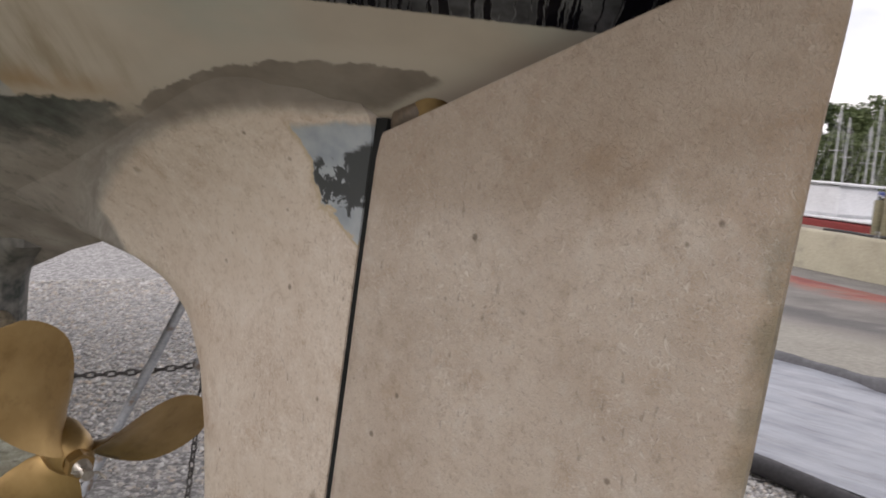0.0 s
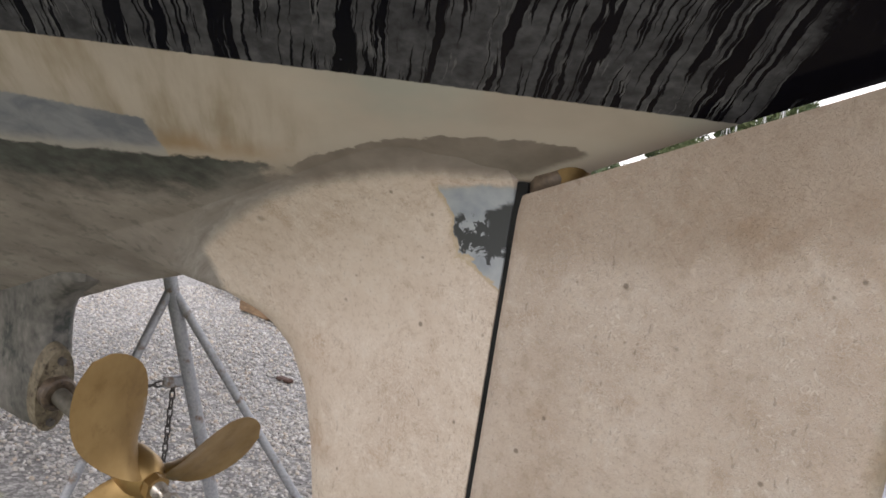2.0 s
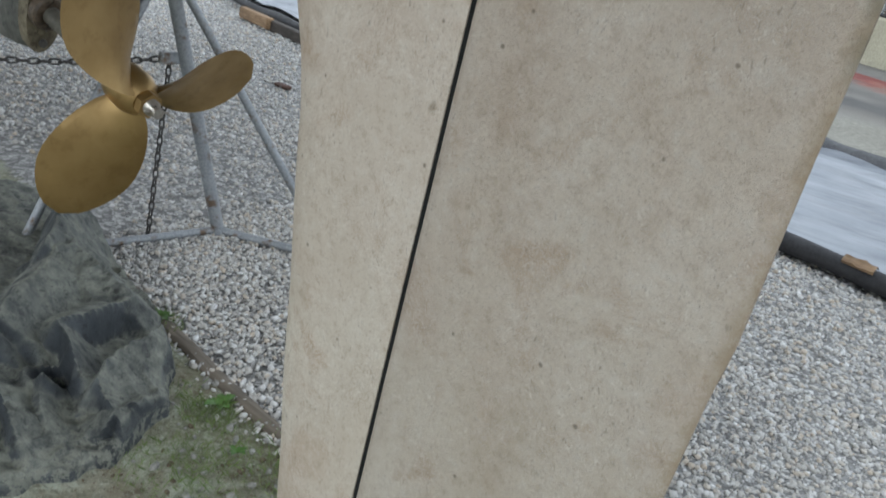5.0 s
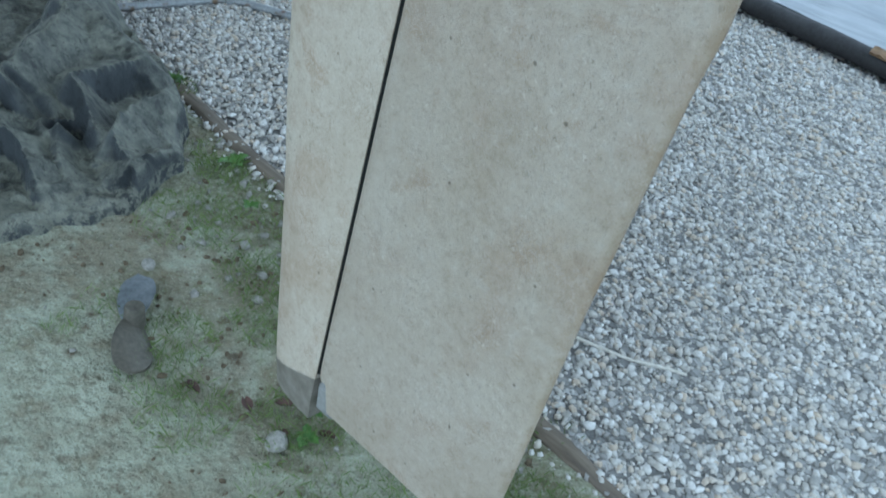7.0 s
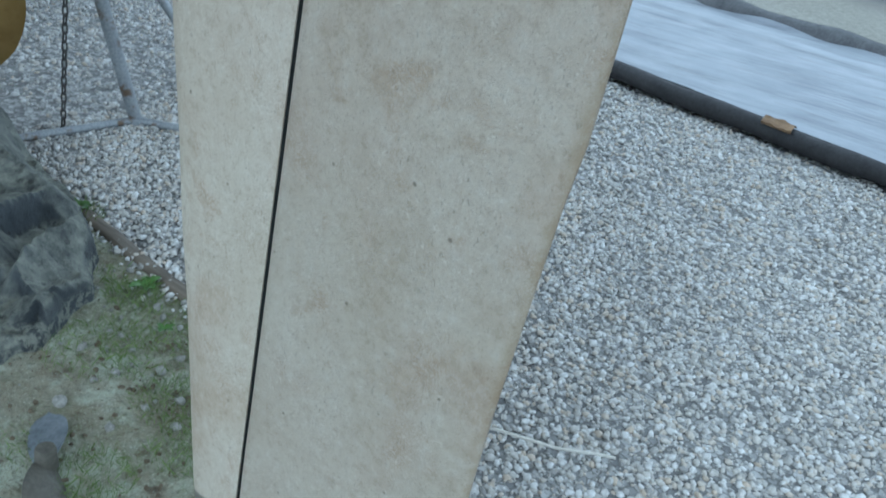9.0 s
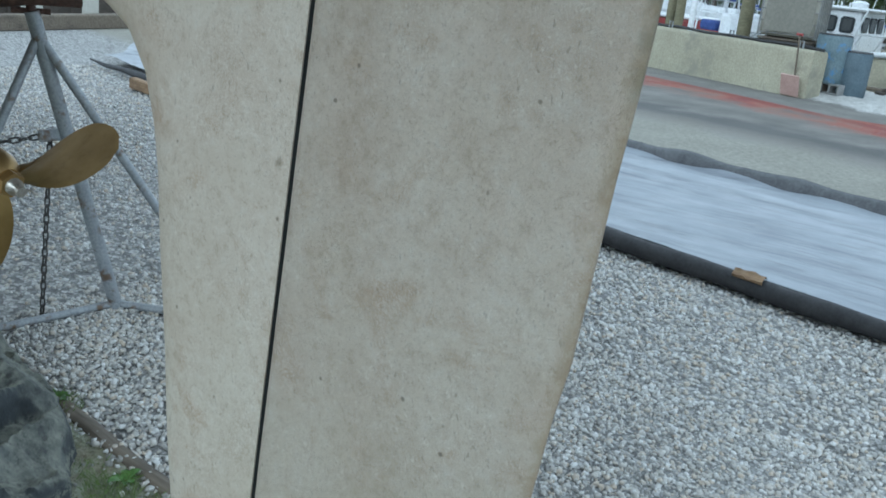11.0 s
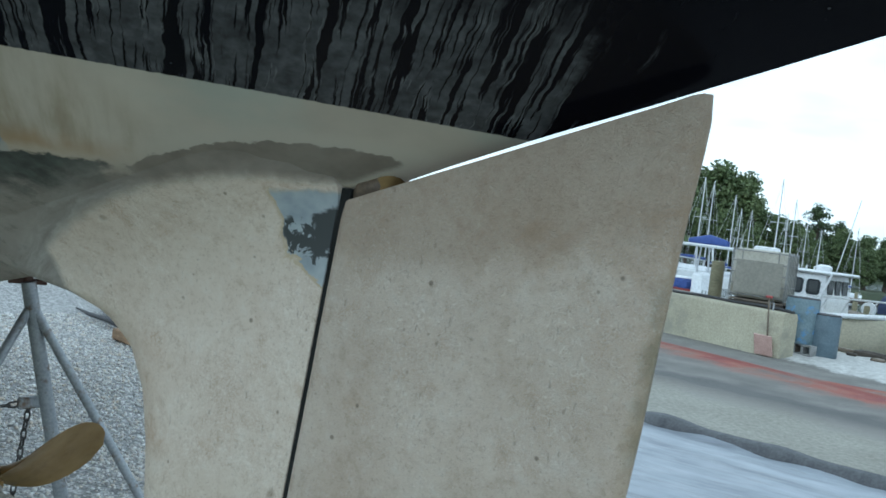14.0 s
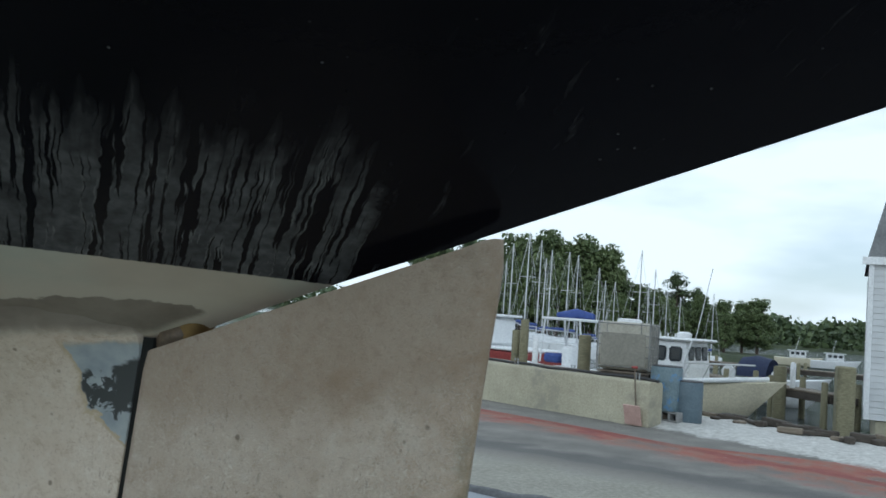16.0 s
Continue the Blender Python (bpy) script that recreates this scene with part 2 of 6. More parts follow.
    # grey filler by the hinge with torn dark paint in it
    vk = k.math("MULTIPLY_ADD", k.noise(24, 5, 0.62, 0.6), 0.10, -0.05)
    pl = k.math("ADD", k.lin(1, 0, 0.02, 0.041), k.mul(vk, 0.30))
    pb = k.math("ADD", k.lin(0.4, 0, 1, 0), k.mul(vk, 0.7))
    top = k.mul(k.math("SUBTRACT", 1.0, k.step(k.math("ADD", k.lin(-0.1, 0, 1, 0), k.mul(vj, 0.3)), 1.828, 1.836)), k.math("SUBTRACT", 1.0, k.step(k.x, 0.004, 0.008)))
    rim = k.mul(k.step(pl, -0.016, -0.008), k.step(pb, 1.692, 1.700), top)
    c = k.mix(k.mul(rim, 0.6), c, (0.36, 0.28, 0.15))
    pa = k.mul(k.step(pl, -0.009, -0.006), k.step(pb, 1.702, 1.705), top)
    c = k.mix(pa, c, k.ramp(k.noise(25), (0.35, (0.25, 0.285, 0.315)), (0.65, (0.37, 0.40, 0.42))))
    tear = k.mul(pa, k.step(k.math("ADD", k.lin(0.0, 0, 1, 0), k.mul(vj, 1.6)), 1.740, 1.744), k.math("SUBTRACT", 1.0, k.step(k.math("ADD", k.lin(-0.3, 0, 1, 0), k.mul(vj, 0.5)), 1.808, 1.814)), k.step(k.math("ADD", k.x, k.mul(vj, 0.4)), -0.104, -0.100), k.math("MAXIMUM", k.step(k.noise(36, 5, 0.62, 0.2), 0.44, 0.46), k.step(k.lin(1, 0, 0.1, -0.178), -0.045, -0.035)))
    c = k.mix(tear, c, (0.045, 0.05, 0.052))
    # black topsides with dried runs
    blk = k.step(k.math("ADD", k.lin(0.055, 0, 1, 0), k.mul(jit2, 0.25)), 1.933, 1.9345)
    u = k.math("MULTIPLY_ADD", k.x, 0.838, k.mul(k.y, 0.545))
    fan, v = k.lin(0.68, 0.73, 0, 0), k.lin(0.73, -0.68, 0, 0)
    warp = k.math("MULTIPLY_ADD", k.noise(16, 4, 0.6), 0.020, fan)
    runs = k.noise(1.0, 4, 0.6, 0.0, k.vec(k.mul(warp, 58.0), k.mul(v, 2.6), 0.0))
    thin = k.noise(1.0, 2, 0.5, 0.0, k.vec(k.mul(warp, 190.0), k.mul(v, 5.0), 4.0))
    height = k.math("ADD", k.lin(0.055, 0, 1, -1.9335), k.mul(k.noise(1.0, 3, 0.6, 0.0, k.vec(k.mul(fan, 40.0), k.mul(v, 6.0), 9.0)), 0.11))
    low = k.math("SUBTRACT", 1.0, k.step(height, 0.14, 0.20))
    aft = k.math("SUBTRACT", 1.0, k.step(k.math("ADD", u, k.mul(jit, 2)), 0.255, 0.285))
    run = k.mul(k.step(runs, 0.455, 0.485), k.step(thin, 0.36, 0.42), low, aft)
    spk = k.mul(k.math("SUBTRACT", 1.0, k.step(k.voro(52), 0.05, 0.09)), k.step(k.noise(9, 3), 0.55, 0.60), 0.75)
    smear = k.mul(k.step(k.noise(1.0, 5, 0.7, 0.3, k.vec(k.mul(warp, 60.0), k.mul(v, 9.0), 1.7)), 0.60, 0.72), k.step(k.noise(5, 3), 0.5, 0.62), 0.35)
    grey = k.math("MINIMUM", k.math("ADD", k.math("ADD", k.mul(run, k.ramp(k.noise(24, 3), (0.35, 0.45), (0.65, 1.0))), spk), smear), 1.0)
    topc = k.mix(grey, (0.0022, 0.0024, 0.0055), k.ramp(k.noise(70, 4), (0.35, (0.062, 0.064, 0.071)), (0.65, (0.118, 0.121, 0.132))))
    rimr = k.mul(k.math("SUBTRACT", 1.0, k.step(k.math("ABSOLUTE", k.math("SUBTRACT", runs, 0.475)), 0.004, 0.014)), low, aft, k.step(k.noise(13, 3), 0.46, 0.56))
    topc = k.mix(k.mul(rimr, 0.55), topc, (0.20, 0.205, 0.215))
    c = k.mix(blk, c, topc)
    matt = k.math("MULTIPLY_ADD", grey, 0.42, 0.19)
    rough = k.math("ADD", k.mul(blk, matt), k.mul(k.math("SUBTRACT", 1.0, blk), 0.6))
    k.bump(k.math("ADD", k.noise(60, 4), k.mul(k.noise(8, 3), 1.5)), 0.15, 0.002)
    k.put(k.b.inputs["Specular IOR Level"], k.math("MULTIPLY_ADD", blk, -0.34, 0.42))
    return k.done(c, rough)


def bronze_material(name, tone=1.0):
    k = Mat(name, 0.34, 0.85)
    c = k.ramp(k.noise(9, 5), (0.3, (0.29 * tone, 0.19 * tone, 0.075 * tone)), (0.7, (0.42 * tone, 0.29 * tone, 0.125 * tone)))
    c = k.mix(k.mul(k.step(k.noise(25, 5, 0.65), 0.5, 0.7), 0.4), c, (0.20 * tone, 0.125 * tone, 0.05 * tone))
    k.bump(k.noise(160, 3), 0.12, 0.001)
    return k.done(c, k.ramp(k.noise(30, 4), (0.3, 0.3), (0.7, 0.5)))


def ground_material():
    """Gravel yard, sandy strip under the boat, concrete pad with red paint, shell bank, far grass."""
    k = Mat("ground_cover", 0.85)
    n1, n2, n3 = k.noise(1.3, 5), k.noise(11, 5, 0.6), k.noise(70, 4)
    cell = k.voro(34, "F1", None, "Color")
    bw = k.node("ShaderNodeSeparateColor", cell).outputs[0]
    grav = k.ramp(bw, (0.1, (0.21, 0.208, 0.205)), (0.55, (0.38, 0.375, 0.362)), (0.9, (0.56, 0.55, 0.535)))
    # cell borders darkened to paint the shade between stones
    grav = k.mix(k.mul(k.step(k.voro(34, "DISTANCE_TO_EDGE"), 0.12, 0.0), 0.7), grav, (0.13, 0.122, 0.108))
    sand = k.ramp(k.noise(5, 6, 0.65), (0.3, (0.24, 0.22, 0.155)), (0.5, (0.40, 0.41, 0.31)), (0.7, (0.51, 0.54, 0.43)))
    sand = k.mix(k.mul(k.step(n2, 0.5, 0.68), 0.55), sand, (0.20, 0.165, 0.10))
    sand = k.mix(k.mul(k.step(k.noise(2.1, 6, 0.7, 0.3), 0.48, 0.60), 0.6), sand, (0.21, 0.17, 0.11))
    sand = k.mix(k.mul(k.step(n3, 0.54, 0.70), 0.6), sand, (0.13, 0.11, 0.075))
    clod = k.mul(k.math("SUBTRACT", 1.0, k.step(k.math("MULTIPLY_ADD", n3, 0.5, k.voro(13)), 0.36, 0.52)), k.step(k.noise(3, 3), 0.42, 0.55))
    sand = k.mix(k.mul(clod, 0.9), sand, (0.135, 0.108, 0.07))
    moss = k.step(k.math("ADD", k.noise(2.6, 9, 0.72), k.mul(k.step(k.lin(0.105, 1, 0, -0.6), -0.75, 0.0), 0.14)), 0.50, 0.66)
    sand = k.mix(k.mul(moss, k.step(k.noise(55, 5, 0.75), 0.36, 0.58), 0.75), sand, k.ramp(n3, (0.35, (0.115, 0.10, 0.055)), (0.6, (0.19, 0.20, 0.09))))
    crumb = k.noise(150, 5, 0.8)
    sand = k.mix(k.mul(k.step(crumb, 0.53, 0.62), k.step(k.noise(8, 4), 0.36, 0.6), 0.75), sand, (0.12, 0.098, 0.065))
    sand = k.mix(k.mul(k.step(crumb, 0.44, 0.36), 0.5), sand, (0.61, 0.65, 0.54))
    edge = k.math("ADD", k.lin(0.105, 1, 0, -0.60), k.math("MULTIPLY_ADD", n2, 0.16, -0.08))
    c = k.mix(k.step(edge, -0.02, 0.04), sand, grav)
    dull = k.mix(0.55, k.ramp(k.noise(16, 5, 0.75), (0.34, (0.14, 0.133, 0.105)), (0.5, (0.29, 0.275, 0.23)), (0.66, (0.48, 0.46, 0.40))), k.ramp(n1, (0.3, (0.23, 0.22, 0.18)), (0.7, (0.33, 0.315, 0.27))))
    c = k.mix(k.step(k.lin(0.17, 1, 0, 0), 5.6, 6.2), c, dull)
    conc = k.ramp(n1, (0.3, (0.14, 0.132, 0.118)), (0.7, (0.235, 0.222, 0.20)))
    conc = k.mix(k.mul(k.step(n2, 0.45, 0.7), 0.3), conc, (0.11, 0.108, 0.105))
    wob = k.math("MULTIPLY_ADD", n1, 1.4, -0.7)
    padn = k.math("ADD", k.lin(0.12, 1, 0, 0), wob)
    c = k.mix(k.step(padn, 9.6, 10.8), c, conc)
    tyre = k.mul(k.step(padn, 10.6, 11.0), k.math("SUBTRACT", 1.0, k.step(padn, 11.3, 11.9)))
    c = k.mix(k.mul(tyre, 0.6), c, (0.075, 0.073, 0.075))
    redm = k.math("ADD", k.lin(0.372, 1, 0, 0), k.math("MULTIPLY_ADD", k.noise(1.3, 7, 0.7), 2.2, -1.1))
    red = k.mul(k.step(redm, 11.9, 12.9), k.math("SUBTRACT", 1.0, k.step(k.math("MULTIPLY_ADD", k.step(k.x, -3.0, 0.5), -1.3, k.lin(0.372, 1, 0, 0)), 13.58, 13.66)))
    redc = k.ramp(k.noise(0.9, 6, 0.65), (0.34, (0.13, 0.12, 0.115)), (0.46, (0.25, 0.13, 0.095)), (0.54, (0.29, 0.085, 0.058)), (0.66, (0.20, 0.045, 0.04)))
    redc = k.mix(k.mul(k.step(k.noise(7, 7, 0.75), 0.60, 0.66), 0.7), redc, (0.42, 0.40, 0.39))
    c = k.mix(k.mul(red, 0.9), c, redc)
    line = k.mul(k.step(k.math("ADD", k.lin(0.372, 1, 0, 0), k.mul(wob, 0.15)), 13.15, 13.3), k.math("SUBTRACT", 1.0, k.step(k.lin(0.372, 1, 0, 0), 13.55, 13.62)))
    c = k.mix(k.mul(line, k.ramp(k.noise(1.5, 5), (0.35, 0.35), (0.6, 0.9))), c, (0.20, 0.05, 0.04))
    shell = k.step(k.math("ADD", k.lin(0.5, 1, 0, 0), k.math("MULTIPLY_ADD", n2, 0.6, -0.3)), 14.7, 15.0)
    shellc = k.ramp(k.noise(9, 6, 0.7), (0.3, (0.34, 0.33, 0.31)), (0.7, (0.66, 0.65, 0.62)))
    c = k.mix(shell, c, shellc)
    # far grass, its green darkened to include the shade under the trees
    far = k.step(k.math("ADD", k.y, k.mul(n1, 3)), 64, 68)
    c = k.mix(far, c, k.ramp(k.noise(0.4, 5), (0.3, (0.03, 0.042, 0.018)), (0.7, (0.06, 0.075, 0.03))))
    k.bump(k.math("ADD", k.math("ADD", n3, k.mul(n2, 1.5)), k.voro(34)), 0.75, 0.014)
    return k.done(c)


def leaf_material(name, dark, light):
    k = Mat(name, 0.6)
    c = k.ramp(k.island(), (0.0, dark), (1.0, light))
    return k.done(k.mix(0.35, c, k.ramp(k.noise(0.35, 4), (0.3, dark), (0.7, light))))


def stone_material():
    k = Mat("crushed_stone", 0.8)
    c = k.ramp(k.island(), (0.0, (0.17, 0.168, 0.165)), (0.2, (0.45, 0.43, 0.395)), (0.5, (0.64, 0.605, 0.545)), (0.62, (0.60, 0.48, 0.34)), (0.72, (0.65, 0.635, 0.605)), (1.0, (0.86, 0.855, 0.84)))
    c = k.mix(0.35, c, k.ramp(k.noise(90, 4), (0.3, (0.38, 0.365, 0.34)), (0.7, (0.76, 0.74, 0.70))))
    k.bump(k.noise(140, 3), 0.3, 0.002)
    return k.done(c)


def sheet_material():
    k = Mat("weathered_membrane", 0.42)
    along = k.vec(k.mul(k.x, 0.5), k.mul(k.y, 3.0), k.z)
    c = k.ramp(k.noise(1.6, 6, 0.6, 0.4, along), (0.28, (0.16, 0.17, 0.195)), (0.5, (0.29, 0.31, 0.345)), (0.72, (0.38, 0.405, 0.44)))
    c = k.mix(k.mul(k.step(k.noise(5, 5, 0.65, 0, along), 0.55, 0.7), 0.5), c, (0.17, 0.165, 0.165))
    k.bump(k.noise(6, 4, 0.5, 0.3, along), 0.4, 0.03)
    return k.done(c, k.ramp(k.noise(4), (0.3, 0.3), (0.7, 0.55)))


def tarp_material():
    k = Mat("muddy_tarpaulin", 0.75)
    c = k.ramp(k.noise(7, 5), (0.3, (0.022, 0.026, 0.030)), (0.7, (0.085, 0.094, 0.102)))
    up = k.node("ShaderNodeSeparateXYZ", k.geo.outputs["Normal"]).outputs[2]
    # sand dust on upward faces, which also paints light tops against dark fold sides
    lit_dust = k.mul(k.step(up, 0.15, 0.80), k.step(k.noise(7, 9, 0.75), 0.30, 0.56))
    low = k.mul(k.math("SUBTRACT", 1.0, k.step(k.z, 0.035, 0.07)), k.step(k.noise(38, 5, 0.7), 0.46, 0.54))
    c = k.mix(k.mul(lit_dust, 0.8), c, k.ramp(k.noise(24, 5, 0.7), (0.35, (0.15, 0.155, 0.13)), (0.65, (0.33, 0.335, 0.27))))
    c = k.mix(k.mul(low, 0.65), c, (0.27, 0.27, 0.215))
    c = k.mix(k.mul(k.step(k.noise(60, 4), 0.55, 0.7), 0.4), c, (0.035, 0.035, 0.035))
    c = k.mix(k.mul(k.step(k.noise(22, 5, 0.7), 0.58, 0.64), 0.6), c, (0.03, 0.03, 0.028))
    k.bump(k.math("ADD", k.noise(22, 6, 0.65, 0.6), k.mul(k.noise(150, 3), 0.4)), 0.9, 0.012)
    return k.done(c)


def wood_material(name, dark, light, scale=1.0):
    k = Mat(name, 0.75)
    g = k.noise(5 * scale, 5, 0.6, 0.4, k.vec(k.mul(k.x, 1.0), k.mul(k.y, 9.0), k.mul(k.z, 9.0)))
    c = k.ramp(g, (0.3, dark), (0.7, light))
    c = k.mix(k.mul(k.step(k.noise(3 * scale, 5), 0.5, 0.7), 0.5), c, tuple(0.5 * v for v in dark))
    k.bump(g, 0.4, 0.004)
    return k.done(c)


def water_material():
    k = Mat("harbour_water", 0.06)
    k.b.inputs["IOR"].default_value = 1.33
    k.bump(k.noise(1.2, 5, 0.6, 0.3, k.vec(k.mul(k.x, 0.6), k.mul(k.y, 2.0), 0.0)), 1.0, 0.45)
    return k.done((0.035, 0.045, 0.04))


def siding_material():
    k = Mat("pale_siding", 0.6)
    c = k.ramp(k.noise(2, 5), (0.3, (0.50, 0.51, 0.52)), (0.7, (0.60, 0.61, 0.62)))
    return k.done(k.mix(0.15, c, k.ramp(k.rand(), (0, (0.4, 0.4, 0.41)), (1, (0.66, 0.66, 0.66)))))


M_RUDDER, M_HULL = rudder_material(), hull_material()
M_BRONZE, M_BRONZE_OLD = bronze_material("polished_bronze"), bronze_material("tarnished_bronze", 0.45)
M_STEEL = worn("galvanised_steel", (0.27, 0.285, 0.30), (0.42, 0.435, 0.45), 0.5, 0.35, 9, 90, 0.2, 0.001, (0.17, 0.12, 0.08))
M_SHAFT = worn("stainless_shaft", (0.30, 0.27, 0.23), (0.50, 0.47, 0.42), 0.35, 0.8, 20, 120)
M_RUST = worn("rusty_iron", (0.055, 0.035, 0.028), (0.13, 0.07, 0.05), 0.8, 0.1, 14, 80, 0.5, 0.003)
M_BEARING = worn("brown_bearing", (0.04, 0.03, 0.022), (0.13, 0.095, 0.065), 0.5, 0.1, 30, 120)
M_VERDIGRIS = worn("verdigris_bronze", (0.07, 0.055, 0.035), (0.25, 0.215, 0.15), 0.7, 0.15, 34, 110, 0.5, 0.003, (0.055, 0.04, 0.028))
M_OLD_BROWN = worn("tarnished_brown", (0.085, 0.08, 0.065), (0.17, 0.155, 0.125), 0.6, 0.3, 14, 90, 0.3, 0.002)
M_OLD_GREY = worn("dull_grey_metal", (0.15, 0.165, 0.185), (0.27, 0.29, 0.315), 0.5, 0.3, 14, 90, 0.3, 0.002)
M_CHAIN = worn("dull_chain_steel", (0.06, 0.058, 0.055), (0.14, 0.13, 0.12), 0.6, 0.6, 20, 90)
M_DEADWOOD = worn("worn_bottom_paint", (0.05, 0.052, 0.046), (0.21, 0.20, 0.18), 0.7, 0, 8, 50, 0.35, 0.003, (0.028, 0.036, 0.032))
# near-black colour that paints shade inside slots and recesses
M_DARK = worn("recess_shade", (0.003, 0.0035, 0.0035), (0.008, 0.009, 0.0085), 0.9)
M_GROUND, M_STONE, M_SHEET, M_TARP = ground_material(), stone_material(), sheet_material(), tarp_material()
M_SOIL = worn("brown_soil", (0.085, 0.065, 0.04), (0.20, 0.16, 0.105), 0.95, 0, 20, 90, 0.6, 0.004)
M_WEED = worn("weed_leaf", (0.06, 0.13, 0.02), (0.13, 0.24, 0.05), 0.6, 0, 20, 90)
M_DEAD_LEAF = worn("dead_leaf", (0.06, 0.035, 0.028), (0.13, 0.075, 0.06), 0.7, 0, 30, 90)
M_TIMBER = wood_material("weathered_timber", (0.10, 0.08, 0.06), (0.24, 0.20, 0.15))
M_TIMBER_DARK = wood_material("dark_wet_timber", (0.035, 0.028, 0.022), (0.085, 0.07, 0.055))
M_TIMBER_WARM = wood_material("warm_timber", (0.20, 0.12, 0.06), (0.40, 0.27, 0.15))
M_PILE = wood_material("greenish_piling", (0.13, 0.12, 0.07), (0.26, 0.24, 0.15))
M_YELLOW = worn("faded_yellow_paint", (0.30, 0.22, 0.05), (0.50, 0.38, 0.10), 0.6)
M_RUBBER = worn("black_rubber", (0.018, 0.018, 0.02), (0.045, 0.043, 0.045), 0.6, 0, 8, 60)
M_CONCRETE = worn("stained_concrete", (0.31, 0.285, 0.205), (0.46, 0.43, 0.32), 0.85, 0, 0.8, 30, 0.4, 0.01, (0.27, 0.255, 0.20))
M_BLOCK = worn("cinder_block", (0.20, 0.20, 0.195), (0.33, 0.33, 0.32), 0.9, 0, 6, 60, 0.5, 0.004)
M_WHITE = worn("white_gelcoat", (0.66, 0.67, 0.68), (0.80, 0.81, 0.82), 0.35, 0, 1.5, 20, 0.05)
M_TAN = worn("tan_gelcoat", (0.58, 0.53, 0.39), (0.68, 0.63, 0.49), 0.4, 0, 1.2, 20, 0.05)
M_RED = worn("faded_red_paint", (0.24, 0.04, 0.04), (0.36, 0.07, 0.06), 0.5)
M_ORANGE = worn("orange_plastic", (0.50, 0.11, 0.04), (0.66, 0.17, 0.07), 0.5)
M_BLUE = worn("blue_canvas", (0.012, 0.018, 0.05), (0.022, 0.032, 0.08), 0.8)
M_BRIGHT_BLUE = worn("bright_blue_cover", (0.03, 0.055, 0.20), (0.055, 0.09, 0.30), 0.7)
M_DRUM = worn("faded_blue_drum", (0.105, 0.155, 0.18), (0.18, 0.235, 0.26), 0.5, 0, 3, 30, 0.1, 0.003, (0.10, 0.22, 0.42))
M_DRUM_DARK = worn("grey_blue_drum", (0.08, 0.115, 0.145), (0.13, 0.17, 0.20), 0.5, 0, 3, 30, 0.1)
M_TANK = worn("aged_translucent_plastic", (0.36, 0.34, 0.28), (0.47, 0.45, 0.38), 0.5, 0, 1.5, 20, 0.1)
M_PLACARD = worn("faded_placard", (0.20, 0.19, 0.16), (0.26, 0.25, 0.21), 0.6, 0, 1.5, 20, 0.1)
M_CAGE = worn("galvanised_cage", (0.20, 0.20, 0.19), (0.32, 0.32, 0.31), 0.5, 0.5, 8, 60)
M_ALU = worn("mast_aluminium", (0.52, 0.53, 0.54), (0.70, 0.70, 0.70), 0.4, 0.5, 2, 30, 0.05)
M_ROOF = worn("grey_shingle", (0.13, 0.135, 0.14), (0.22, 0.225, 0.23), 0.8, 0, 2, 20)
M_GLASS = worn("dark_window_glass", (0.03, 0.035, 0.04), (0.06, 0.065, 0.07), 0.08)
M_SIDING, M_WATER = siding_material(), water_material()
M_BARK = worn("pine_bark", (0.06, 0.045, 0.035), (0.13, 0.10, 0.08), 0.9, 0, 3, 20, 0.6, 0.02)
M_LEAF = leaf_material("pine_foliage", (0.03, 0.052, 0.022), (0.12, 0.155, 0.06))
M_LEAF2 = leaf_material("broadleaf_foliage", (0.05, 0.08, 0.028), (0.17, 0.205, 0.08))
M_GRASS = leaf_material("grass_blades", (0.085, 0.13, 0.03), (0.24, 0.31, 0.10))
M_TWIG = worn("bleached_twig", (0.60, 0.57, 0.50), (0.78, 0.75, 0.68), 0.8)
M_PEBBLE = worn("loose_stone", (0.22, 0.21, 0.185), (0.40, 0.385, 0.35), 0.85, 0, 30, 120, 0.5, 0.003)
M_HEM = worn("grey_folded_hem", (0.055, 0.055, 0.06), (0.12, 0.12, 0.125), 0.6, 0, 5, 40)


